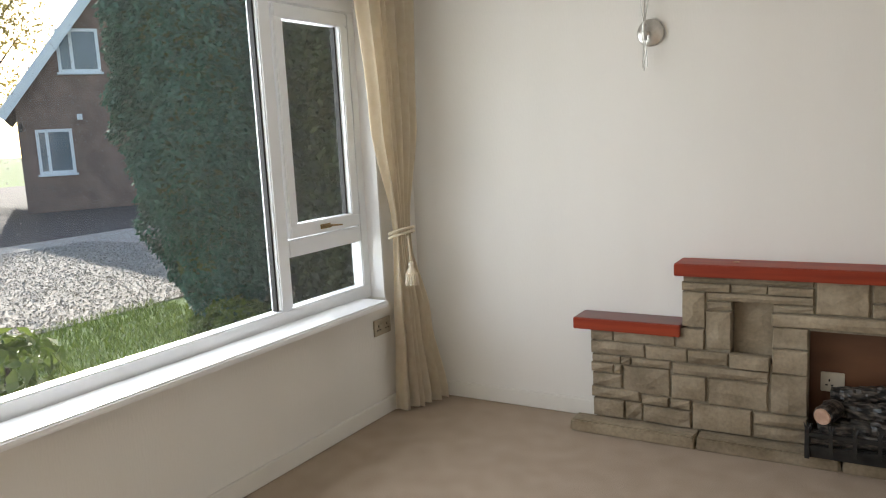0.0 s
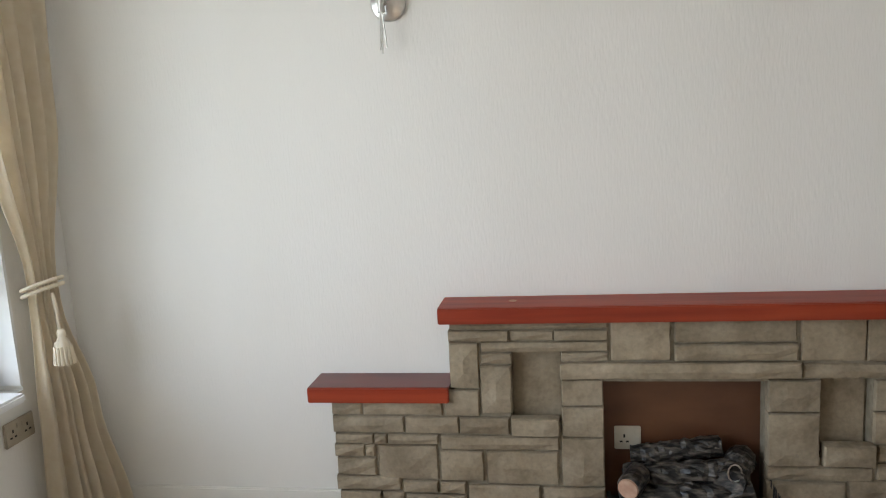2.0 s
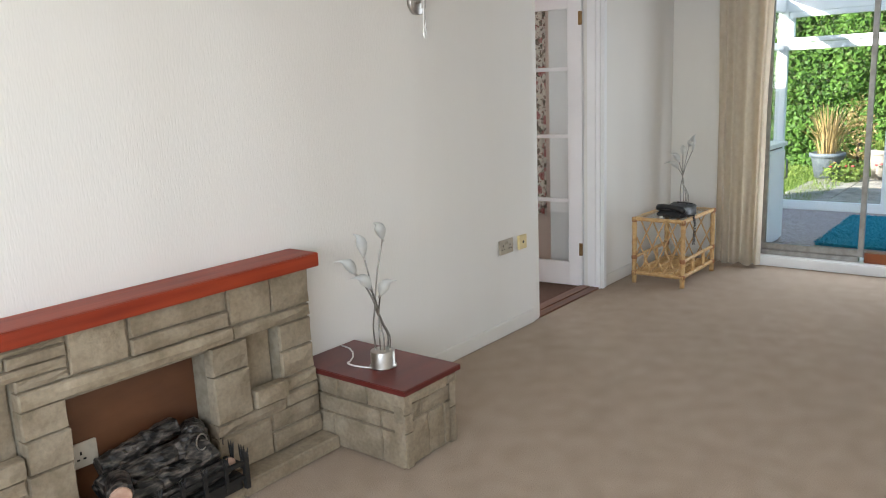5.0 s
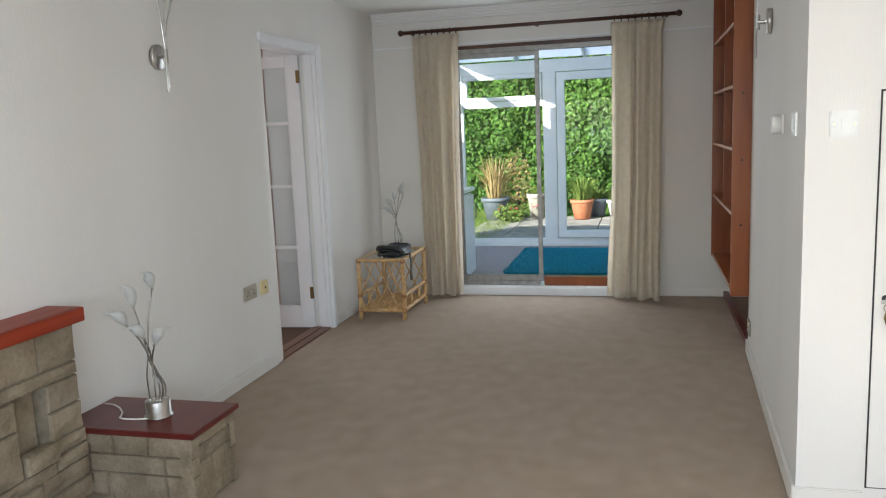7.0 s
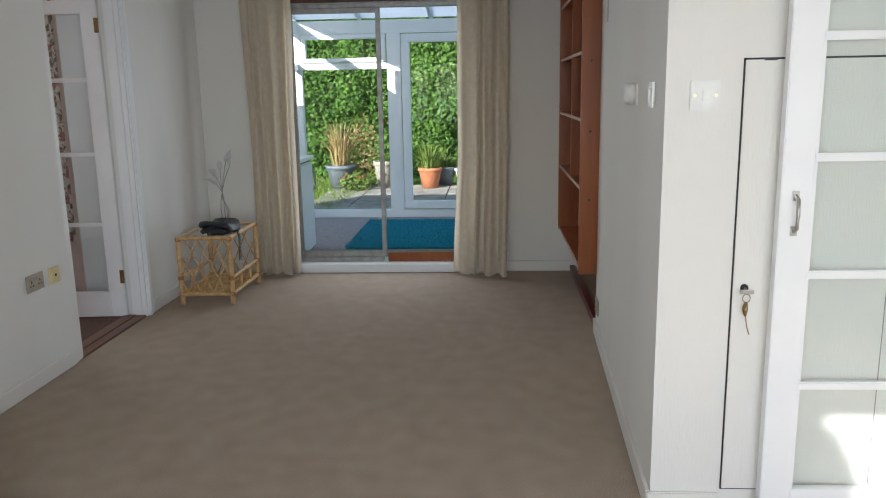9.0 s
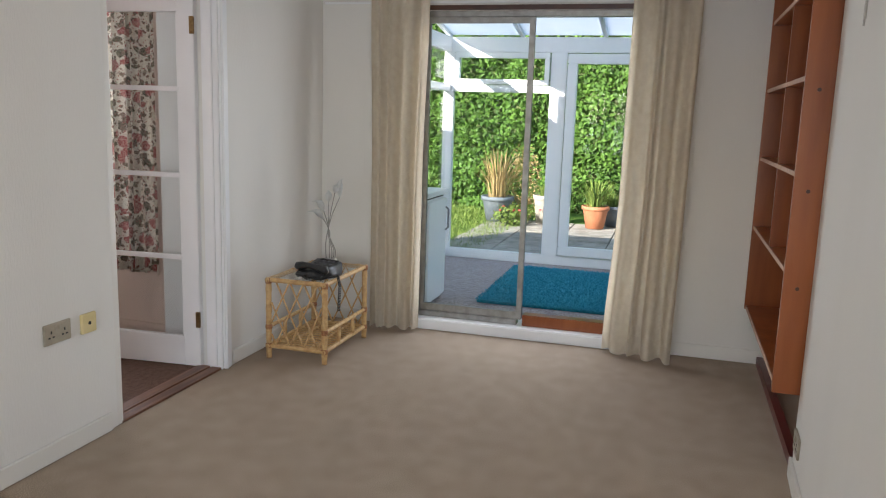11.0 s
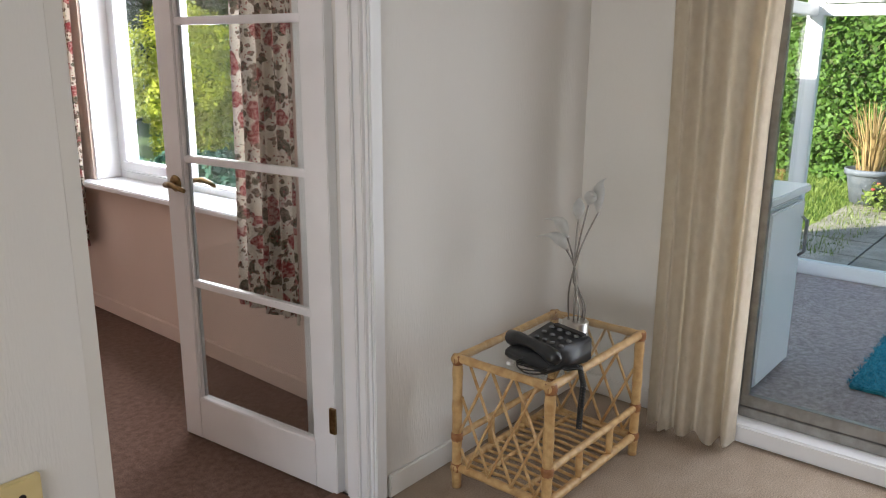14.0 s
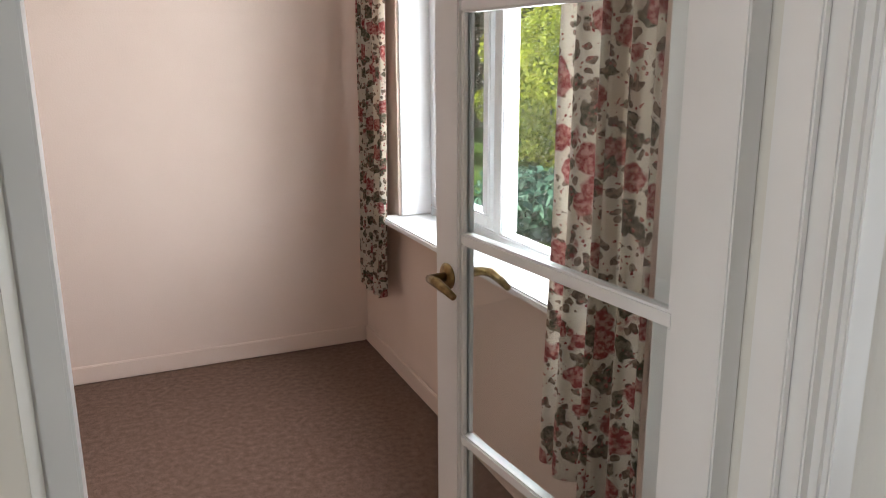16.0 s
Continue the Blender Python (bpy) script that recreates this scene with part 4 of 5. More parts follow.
cl = thing("patio_curtain", 4.7, 3.0, 0, "long cream lined curtain beside the patio door", "curtain", "patio curtains")
part("cloth", drape([(2.25, (4.72, 3.2), (4.72, 2.80), 0.016), (2.15, (4.72, 3.2), (4.72, 2.81), 0.022), (1.1, (4.69, 3.17), (4.71, 2.83), 0.026), (0.02, (4.64, 3.15), (4.70, 2.83), 0.040)], 4, 26, 5), LINING, cl, "", True)
cr = thing("patio_curtain", 4.66, 1.37, 0, "long cream spotted curtain drawn aside at the patio door", "curtain", "patio curtains")
part("cloth", drape([(2.25, (4.72, 1.55), (4.72, 1.13), 0.016), (2.15, (4.72, 1.545), (4.72, 1.15), 0.022), (1.1, (4.70, 1.55), (4.66, 1.16), 0.027), (0.02, (4.70, 1.60), (4.56, 1.17), 0.044)], 4, 26, 9), LINING, cr, "", True)
pole = thing("curtain_pole", 4.72, 2.15, 2.27, "dark red wooden curtain pole with rings", "curtain pole")
part("rod", tube(bmesh.new(), [(4.72, 1.06, 2.282), (4.72, 3.27, 2.282)], 0.015, 14), MAHOG, pole, "", True)
for y, s in ((1.06, -1), (3.27, 1)):
    bm = bmesh.new()
    turned(bm, [(0.012, 0), (0.02, 0.006), (0.014, 0.012), (0.026, 0.028), (0.026, 0.040), (0.012, 0.056)], 4.72, y, 2.282, 16, Matrix.Rotation(-s * math.pi / 2, 4, "X"))
    part("finial", bm, MAHOG, pole, "", True)
for y in (1.12, 2.15, 3.22):
    part("bracket", boxes((4.72, 4.8295, y - 0.011, y + 0.011, 2.27, 2.295)), MAHOG, pole)
for y0, y1 in ((1.15, 1.52), (2.82, 3.19)):
    for k in range(8):
        y = y0 + (y1 - y0) * k / 7
        part("ring", tube(bmesh.new(), [(4.72 + 0.024 * math.cos(a), y + 0.002 * math.cos(a), 2.277 + 0.024 * math.sin(a)) for a in np.linspace(0, 6.283, 15)], 0.004, 6), MAHOG, pole)

ca = thing("floral_curtain", 3.93, 6.4, 0.4, "short rose-patterned curtain at the side window", "curtain", "floral curtains")
part("cloth", drape([(2.28, (3.93, 6.5), (3.93, 6.12), 0.022), (1.2, (3.92, 6.49), (3.92, 6.14), 0.026), (0.40, (3.91, 6.50), (3.90, 6.14), 0.032)], 5, 20, 4), FLORAL, ca, "", True)
cb = thing("floral_curtain", 3.75, 4.34, 0.465, "short rose-patterned curtain behind the open glazed door", "curtain", "floral curtains")
part("cloth", drape([(2.28, (3.77, 4.54), (3.74, 4.13), 0.018), (1.2, (3.755, 4.54), (3.735, 4.13), 0.024), (0.465, (3.75, 4.555), (3.73, 4.125), 0.030)], 6, 20, 8), FLORAL, cb, "", True)
casing = structure("corner_casing", boxes((3.70, 3.999, 3.753, 4.09, 0.001, H - 0.001)), PAINT, "white painted boxed-in corner beside the side window", "casing")
fp2 = thing("side_curtain_rail", 3.93, 5.4, 2.28, "white curtain rail above the side window", "curtain rail")
part("rail", tube(bmesh.new(), [(3.745, 4.05, 2.294), (3.93, 6.55, 2.294)], 0.010, 10), PAINT, fp2)
for x, y in ((3.77, 4.4), (3.92, 6.4)):
    part("bracket", boxes((x, 3.9995, y - 0.01, y + 0.01, 2.287, 2.301)), PAINT, fp2)

# ---- side window ----
w2 = thing("window_2", 4.18, 5.3, 0.73, "white-framed side window looking on the garden", "window", kind="structure")
A, B = 4.14, 4.21
frame_bars("window_frame", w2, [(A, B, 4.62, 6.18, 0.735, 0.80), (A, B, 4.62, 6.18, 2.04, 2.10), (A, B, 4.62, 4.68, 0.80, 2.04), (A, B, 6.12, 6.18, 0.80, 2.04), (A, B, 5.50, 5.57, 0.80, 2.04)])
frame_bars("casement", w2, [(4.125, 4.20, 5.58, 6.11, 0.81, 0.86), (4.125, 4.20, 5.58, 6.11, 1.98, 2.03), (4.125, 4.20, 5.58, 5.63, 0.86, 1.98), (4.125, 4.20, 6.06, 6.11, 0.86, 1.98)])
for a, b in ((4.67, 5.51), (5.62, 6.07)):
    ob = part("pane", boxes((4.172, 4.178, a, b, 0.79, 2.045)), GLASS, w2)
    ob.visible_shadow = False
bm = bmesh.new()
box(bm, 3.91, 4.14, 4.57, 6.22, 0.735, 0.762, bevel=0.006)
part("window_sill", bm, PAINT, w2, "white painted sill board")
structure("side_reveal", boxes((4.001, 4.14, 6.166, 6.179, 0.765, 2.1), (4.001, 4.14, 4.621, 4.634, 0.765, 2.1)), PAINT, "white window reveal", "trim")

# ---- bookcase ----
bk = thing("bookcase", 4.0, 0.6, 0.35, "varnished orange pine bookcase with empty shelves hung in the alcove", "bookcase")
bm = bmesh.new()
box(bm, 3.235, 3.262, 0.43, 0.775, 0.35, 2.42, bevel=0.002)
part("side_panel", bm, ORANGE, bk)
part("side_panel", boxes((4.79, 4.81, 0.43, 0.765, 0.35, 2.42)), ORANGE, bk)
part("back_panel", boxes((3.262, 4.79, 0.422, 0.434, 0.35, 2.42)), ORANGE, bk)
part("divider", boxes((3.98, 4.0, 0.434, 0.755, 0.86, 2.40)), ORANGE, bk)
for z in (0.352, 0.84, 1.25, 1.64, 2.02, 2.40):
    sh = part("shelf", boxes((3.262, 4.79, 0.434, 0.752, z, z + 0.02)), ORANGE, bk)
    part("shelf_edge", boxes((3.262, 4.79, 0.7525, 0.758, z, z + 0.02)), CUTWOOD, sh, "pale worn shelf edge")
part("hanging_batten", boxes((3.27, 4.78, 0.4205, 0.4215, 2.2, 2.3)), ORANGE, bk)
for z in (0.8, 1.2, 1.6):
    part("screw_cap", tube(bmesh.new(), [(3.2355, 0.72, z), (3.2335, 0.72, z)], 0.008, 10), MAHOG, bk)

# ---- rattan table ----
tb = thing("rattan_table", 4.12, 3.28, 0, "small bamboo and rattan side table with a glass top", "table")
X0, X1, YN, YF2, TZ = 3.825, 4.425, 3.105, 3.465, 0.478
r = 0.017


def cane(name, a, b, rad, nodes=3, mat=CANE, parent=tb):
    a, b = Vector(a), Vector(b)
    pts, rs = [], []
    for k in range(nodes * 4 + 1):
        f = k / (nodes * 4)
        pts.append(a.lerp(b, f))
        rs.append(rad * (1.12 if k % 4 == 2 else 1.0))
    return part(name, tube(bmesh.new(), pts, rs, 9), mat, parent, "", True)


for x in (X0, X1):
    for y in (YN, YF2):
        leg = cane("leg", (x, y, 0.0005), (x, y, TZ), r, 4)
        for z in (0.075, 0.19, TZ - 0.01):
            bm = tube(bmesh.new(), [(x, y, z - 0.016), (x, y, z - 0.008), (x, y, z + 0.008), (x, y, z + 0.016)], [r * 1.05, r * 1.22, r * 1.22, r * 1.05], 10)
            part("binding", bm, CANEDARK, leg, "wound cane binding", True)
for z in (TZ - 0.005, 0.075):
    for y in (YN, YF2):
        cane("long_rail", (X0 - 0.02, y, z), (X1 + 0.02, y, z), 0.014, 5)
    for x in (X0, X1):
        cane("end_rail", (x, YN - 0.015, z), (x, YF2 + 0.015, z), 0.014, 3)
for y in (YN, YF2):
    cane("long_rail", (X0, y, 0.19), (X1, y, 0.19), 0.012, 5)
    for f in (0.33, 0.68):
        x = X0 + (X1 - X0) * f
        cane("strut", (x, y, 0.075), (x, y, 0.19), 0.012, 1)
for x in (X0, X1):
    span = YF2 - YN
    for k in range(-1, 4):
        for s in (-1, 1):
            a = k * span / 4 + span / 8
            p0, p1 = (YN + a, YN + a + span / 2) if s > 0 else (YF2 - a, YF2 - a - span / 2)
            z0, z1 = 0.08, TZ - 0.012
            pts = []
            for f in np.linspace(0, 1, 7):
                yy = p0 + (p1 - p0) * f
                if YN - 0.001 <= yy <= YF2 + 0.001:
                    pts.append((x + s * 0.005, yy, z0 + (z1 - z0) * f))
            if len(pts) > 1:
                part("lattice_cane", tube(bmesh.new(), pts, 0.0055, 6), CANE, tb, "", True)
for k in range(14):
    x = X0 + 0.03 + (X1 - X0 - 0.06) * k / 13
    part("shelf_cane", tube(bmesh.new(), [(x, YN, 0.078), (x + 0.01, (YN + YF2) / 2, 0.083), (x, YF2, 0.078)], 0.006, 6), CANE, tb)
for y in (YN + 0.1, YF2 - 0.1):
    cane("shelf_rail", (X0, y, 0.078), (X1, y, 0.078), 0.009, 4)
ob = part("glass_top", boxes((X0 + 0.005, X1 - 0.005, YN + 0.005, YF2 - 0.005, 0.481, 0.4868)), GLASS, tb, "clear glass table top")
ob.visible_shadow = False

# ---- telephone ----
ph = thing("telephone", 0, 0, 0, "black corded push-button telephone on the rattan table", "telephone")
bm = bmesh.new()
box(bm, -0.11, 0.10, -0.10, 0.10, 0.0003, 0.03, bevel=0.010)
for v in bm.verts:
    if v.co.z > 0.018:
        v.co.z += (v.co.x + 0.11) * 0.27
part("body", bm, BLACK, ph, "", True)
for i in range(4):
    for j in range(3):
        x, y = 0.0 + j * 0.034, 0.06 - i * 0.038
        z = 0.03 + (x + 0.11) * 0.27
        bm = bmesh.new()
        bmesh.ops.create_uvsphere(bm, u_segments=12, v_segments=6, radius=0.0095, matrix=Matrix.Translation((x, y, z + 0.001)) @ Matrix.Rotation(-0.26, 4, "Y") @ Matrix.Diagonal((0.8, 1.1, 0.5, 1)))
        part("button", bm, GREYKEY, ph, "pale rimmed push button", True)
bm = tube(bmesh.new(), [(-0.072, -0.118, 0.046), (-0.074, -0.10, 0.055), (-0.077, -0.06, 0.066), (-0.077, 0.0, 0.072), (-0.077, 0.06, 0.070), (-0.074, 0.10, 0.060), (-0.072, 0.118, 0.050)], [0.014, 0.026, 0.021, 0.017, 0.021, 0.026, 0.014], 14)
part("handset", bm, BLACK, ph, "", True)
part("display", boxes((0.075, 0.095, -0.07, 0.06, 0.075, 0.0872)), DARK, ph)
ph.matrix_basis = pose(3.985, 3.215, 0.4872, 0, 0, -14)
pts = []
path = [Vector(p) for p in ((3.92, 3.115, 0.50), (3.955, 3.082, 0.505), (3.972, 3.076, 0.44), (3.965, 3.078, 0.36), (3.965, 3.08, 0.29))]
for k in range(220):
    f = k / 219 * (len(path) - 1)
    i = min(int(f), len(path) - 2)
    p = path[i].lerp(path[i + 1], f - i)
    a = k * 0.9
    pts.append(p + Vector((math.cos(a), 0.8 * math.sin(a), 0.25 * math.sin(a))) * 0.0095)
part("coiled_cord", tube(bmesh.new(), pts, 0.0028, 5), BLACK, ph, "coiled black cord hanging over the table edge", True)
bm = bmesh.new()
pts = [(3.868 + 0.036 * math.cos(a) * (1 + 0.2 * math.sin(2.3 * a)), 3.20 + 0.055 * math.sin(a), 0.491 + 0.0012 * a) for a in np.linspace(0, 20, 70)]
tube(bm, pts, 0.0025, 5)
part("line_lead", bm, BLACK, ph, "", True)
part("plug", boxes((3.855, 3.875, 3.275, 3.29, 0.488, 0.498)), WHITEP, ph, "small clear line plug")



# ---- conservatory ----
CF = 0.05
structure("floor_conservatory", boxes((5.05, 7.38, -1.2, 3.5, -0.12, CF)), CARPET3, "grey flecked carpet of the conservatory", "floor")
cons = thing("conservatory", 6.2, 1.5, 0, "white plastic-framed glazed conservatory behind the patio door", "conservatory", kind="structure")
XF, XG = 7.27, 7.34
frame_bars("window_frame", cons, [
    (XF, XG, -1.2, 3.46, CF, 0.14), (XF, XG, -1.2, 3.46, 2.06, 2.20), (XF, XG, 3.36, 3.46, 0.14, 2.06), (XF, XG, 2.27, 2.42, 0.14, 2.06), (XF, XG, 1.25, 1.36, 0.14, 2.06), (XF, XG, 0.0, 0.09, 0.14, 2.06), (XF, XG, -1.2, -1.1, 0.14, 2.06),
    (XF, XG, 2.42, 3.36, 1.685, 1.755)])
frame_bars("casement", cons, [(7.25, 7.33, 2.43, 3.35, 1.76, 1.805), (7.25, 7.33, 2.43, 3.35, 2.005, 2.055), (7.25, 7.33, 2.43, 2.475, 1.805, 2.005), (7.25, 7.33, 3.305, 3.35, 1.805, 2.005)])
frame_bars("door_sash", cons, [(7.25, 7.33, 1.37, 2.26, 0.15, 0.235), (7.25, 7.33, 1.37, 2.26, 1.96, 2.05), (7.25, 7.33, 1.37, 1.455, 0.235, 1.96), (7.25, 7.33, 2.17, 2.26, 0.235, 1.96)])
frame_bars("side_frame", cons, [(5.06, XF, 3.39, 3.46, CF, 0.14), (5.06, XF, 3.39, 3.46, 2.06, 2.20), (5.06, 5.14, 3.39, 3.46, 0.14, 2.06), (6.15, 6.23, 3.39, 3.46, 0.14, 2.06), (6.23, XF, 3.39, 3.46, 1.685, 1.755), (5.14, 6.15, 3.39, 3.46, 1.685, 1.755),
                                (5.06, XF, -1.2, -1.13, CF, 0.14), (5.06, XF, -1.2, -1.13, 2.06, 2.20), (6.15, 6.23, -1.2, -1.13, 0.14, 2.06)])
for y in (-1.2, -0.42, 0.36, 1.14, 1.92, 2.70, 3.42):
    bm = bmesh.new()
    box(bm, 5.06, 7.4, y, y + 0.038, 0, 0.06, bevel=0.004)
    for v in bm.verts:
        v.co.z += 2.62 - (v.co.x - 5.06) * 0.18
    part("rafter", bm, UPVC, cons)
for x0, x1, y0, y1, z0, z1 in ((7.30, 7.306, 2.41, 3.37, 0.13, 1.69), (7.30, 7.306, 2.46, 3.31, 1.80, 2.01), (7.30, 7.306, 1.45, 2.18, 0.23, 1.97), (7.30, 7.306, 0.08, 1.26, 0.13, 2.07), (7.30, 7.306, -1.11, 0.01, 0.13, 2.07),
                               (5.13, 6.16, 3.42, 3.426, 0.13, 1.75), (6.22, 7.28, 3.42, 3.426, 0.13, 1.75), (5.13, 7.28, 3.42, 3.426, 1.80, 2.07), (5.06, 7.28, -1.17, -1.164, 0.13, 2.07)):
    ob = part("pane", boxes((x0, x1, y0, y1, z0, z1)), GLASS, cons)
    ob.visible_shadow = False
part("handle", boxes((7.235, 7.249, 2.83, 2.93, 1.775, 1.790)), PAINT, cons)
for y in (-1.2, -0.42, 0.36, 1.14, 1.92, 2.70):
    bm = bmesh.new()
    box(bm, 5.06, 7.4, y + 0.039, y + (0.779 if y < 2.6 else 0.719), 0.03, 0.046)
    for v in bm.verts:
        v.co.z += 2.62 - (v.co.x - 5.06) * 0.18
    part("roof_panel", bm, ROOFLIGHT, cons, "milky plastic roof panel")
part("house_side", boxes((5.051, 5.06, -1.2, 1.5, 0.0, 2.75), (5.051, 5.06, 2.9, 3.6, 0.0, 2.75), (5.051, 5.06, 1.5, 2.9, 2.12, 2.75)), PAINT, cons, "white painted outer wall")

rug = thing("teal_rug", 6.22, 1.9, CF, "teal shaggy rug lying on the conservatory carpet", "rug")
bm = bmesh.new()
box(bm, 5.47, 6.98, 1.2, 2.61, CF + 0.0005, CF + 0.022, bevel=0.006)
part("backing", bm, TEAL, rug)
rn = np.random.RandomState(4)
N = 30000
px, py = rn.uniform(5.46, 6.99, N), rn.uniform(1.19, 2.62, N)
vs, fs = [], []
for i in range(N):
    a, l = rn.uniform(0, 6.283), rn.uniform(0.014, 0.03)
    dx, dy = math.cos(a), math.sin(a)
    z = CF + 0.02
    vs += [(px[i] - dy * 0.003, py[i] + dx * 0.003, z), (px[i] + dy * 0.003, py[i] - dx * 0.003, z), (px[i] + dx * l * 0.7, py[i] + dy * l * 0.7, z + l * 0.6)]
    fs.append((3 * i, 3 * i + 1, 3 * i + 2))
me = bpy.data.meshes.new("pile")
me.from_pydata(vs, [], fs)
me.materials.append(TEAL)
ob = tagged(new("pile", me), kind="stuff")
ob.parent, ob.matrix_parent_inverse = rug, place(rug).inverted()

fr = thing("white_appliance", 5.4, 3.15, CF, "white under-counter appliance with a worktop lid", "appliance")
bm = bmesh.new()
box(bm, 5.13, 5.60, 2.93, 3.37, CF + 0.001, 0.84, bevel=0.006)
part("body", bm, PAINT, fr)
bm = bmesh.new()
box(bm, 5.10, 5.64, 2.90, 3.385, 0.86, 0.895, bevel=0.006)
part("lid", bm, PAINT, fr)
part("band", boxes((5.135, 5.595, 2.935, 3.365, 0.84, 0.86)), DARK, fr)
bm = bmesh.new()
box(bm, 5.14, 5.59, 2.905, 2.929, CF + 0.03, 0.83, bevel=0.006)
dr = part("door", bm, PAINT, fr)
part("door_grip", tube(bmesh.new(), [(5.56, 2.904, 0.58), (5.56, 2.88, 0.60), (5.56, 2.88, 0.74), (5.56, 2.904, 0.76)], 0.008, 8), GREYKEY, dr)

# ---- garden and drive ----
GZ = -0.12
GRASS = material("lawn_grass", (0.05, 0.105, 0.018), (0.115, 0.20, 0.035), 9, 0.9, 0.9, 90, spec=0.1, fine=0.5)
GRAVEL = material("pale_gravel", (0.28, 0.25, 0.21), (0.55, 0.51, 0.45), 22, 0.9, 1.0, 45, spec=0.2, fine=0.7)
TARMAC = material("dark_tarmac", (0.045, 0.045, 0.05), (0.07, 0.07, 0.075), 18, 0.9, 0.8, 120, spec=0.2, fine=0.4)
SLAB = material("weathered_paving", (0.26, 0.24, 0.20), (0.40, 0.37, 0.31), 6, 0.9, 0.6, 50, spec=0.2, fine=0.3, random_tone=0.15)
TERRA = material("terracotta", (0.36, 0.13, 0.06), (0.46, 0.18, 0.085), 14, 0.8, 0.3, 60)
GREYPOT = material("grey_plastic_pot", (0.10, 0.12, 0.14), (0.14, 0.16, 0.18), 14, 0.6)
WHITEPOT = material("white_glazed_pot", (0.62, 0.64, 0.63), (0.72, 0.73, 0.72), 14, 0.4)
SOIL = material("dark_soil", (0.02, 0.015, 0.01), (0.04, 0.03, 0.02), 30, 0.95, 1.0, 80)


def leaf_material(name, c1, c2, through=0.25):
    mat = bpy.data.materials.new(name)
    mat.use_nodes = True
    nt = mat.node_tree
    b = nt.nodes["Principled BSDF"]
    geo = nt.nodes.new("ShaderNodeNewGeometry")
    n = nt.nodes.new("ShaderNodeTexNoise")
    n.inputs["Scale"].default_value = 1.7
    nt.links.new(geo.outputs["Position"], n.inputs[0])
    ad = nt.nodes.new("ShaderNodeMath")
    ad.operation = "MULTIPLY_ADD"
    ad.inputs[1].default_value = 0.5
    nt.links.new(geo.outputs["Random Per Island"], ad.inputs[0])
    sc = nt.nodes.new("ShaderNodeMath")
    sc.operation = "MULTIPLY"
    sc.inputs[1].default_value = 0.55
    nt.links.new(n.outputs[0], sc.inputs[0])
    nt.links.new(sc.outputs[0], ad.inputs[2])
    r = nt.nodes.new("ShaderNodeValToRGB")
    r.color_ramp.elements[0].position, r.color_ramp.elements[1].position = 0.15, 0.85
    r.color_ramp.elements[0].color, r.color_ramp.elements[1].color = (*c1, 1), (*c2, 1)
    nt.links.new(ad.outputs[0], r.inputs[0])
    nt.links.new(r.outputs[0], b.inputs["Base Color"])
    b.inputs["Roughness"].default_value = 0.6
    b.inputs["Specular IOR Level"].default_value = 0.25
    tr = nt.nodes.new("ShaderNodeBsdfTranslucent")
    nt.links.new(r.outputs[0], tr.inputs[0])
    mx = nt.nodes.new("ShaderNodeMixShader")
    mx.inputs[0].default_value = through
    nt.links.new(b.outputs[0], mx.inputs[1])
    nt.links.new(tr.outputs[0], mx.inputs[2])
    nt.links.new(mx.outputs[0], nt.nodes["Material Output"].inputs[0])
    return mat


HEDGE = leaf_material("hedge_leaves", (0.03, 0.075, 0.012), (0.12, 0.235, 0.036))
CONIFER = leaf_material("conifer_leaves", (0.03, 0.10, 0.065), (0.085, 0.21, 0.14), 0.1)
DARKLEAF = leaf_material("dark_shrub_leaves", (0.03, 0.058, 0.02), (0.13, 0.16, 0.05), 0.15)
YELLOW = leaf_material("yellow_green_leaves", (0.25, 0.33, 0.02), (0.55, 0.58, 0.06), 0.35)
STRAW = leaf_material("dry_grass", (0.25, 0.17, 0.07), (0.45, 0.33, 0.15), 0.2)
BLADE = leaf_material("green_blades", (0.075, 0.13, 0.025), (0.24, 0.31, 0.07), 0.25)
BARKT = material("tree_bark", (0.05, 0.035, 0.025), (0.09, 0.065, 0.045), 20, 0.9, 0.8, 40)
FLOWER = material("red_petals", (0.45, 0.03, 0.04), (0.6, 0.08, 0.08), 30, 0.6)


def leaves(points, normals, size, seed, aspect=0.5, spread=0.8):
    """Small folded leaves at points, roughly facing their normals."""
    rnd = np.random.RandomState(seed)
    n = len(points)
    d = rnd.normal(size=(n, 3))
    nr = normals + spread * rnd.normal(size=(n, 3))
    nr /= np.linalg.norm(nr, axis=1)[:, None]
    u = np.cross(nr, d)
    u /= np.linalg.norm(u, axis=1)[:, None]
    w = np.cross(nr, u)
    s = size * rnd.uniform(0.6, 1.3, (n, 1))
    co = np.stack([points - u * s, points + w * s * aspect + nr * s * 0.2, points + u * s, points - w * s * aspect + nr * s * 0.2], 1).reshape(-1, 3)
    me = bpy.data.meshes.new("leaves")
    me.vertices.add(4 * n)
    me.vertices.foreach_set("co", co.ravel())
    me.loops.add(4 * n)
    me.loops.foreach_set("vertex_index", np.arange(4 * n, dtype=np.int32))
    me.polygons.add(n)
    me.polygons.foreach_set("loop_start", np.arange(0, 4 * n, 4, dtype=np.int32))
    me.update()
    me.validate()
    return me


def leaf_part(name, me, mat, parent, label=""):
    me.materials.append(mat)
    ob = new(name, me)
    ob.parent, ob.matrix_parent_inverse = parent, place(parent).inverted()
    return tagged(ob, label)


def bumps(p, scale, amount):
    return np.array([noise.noise(Vector(q) * scale) for q in p]) * amount


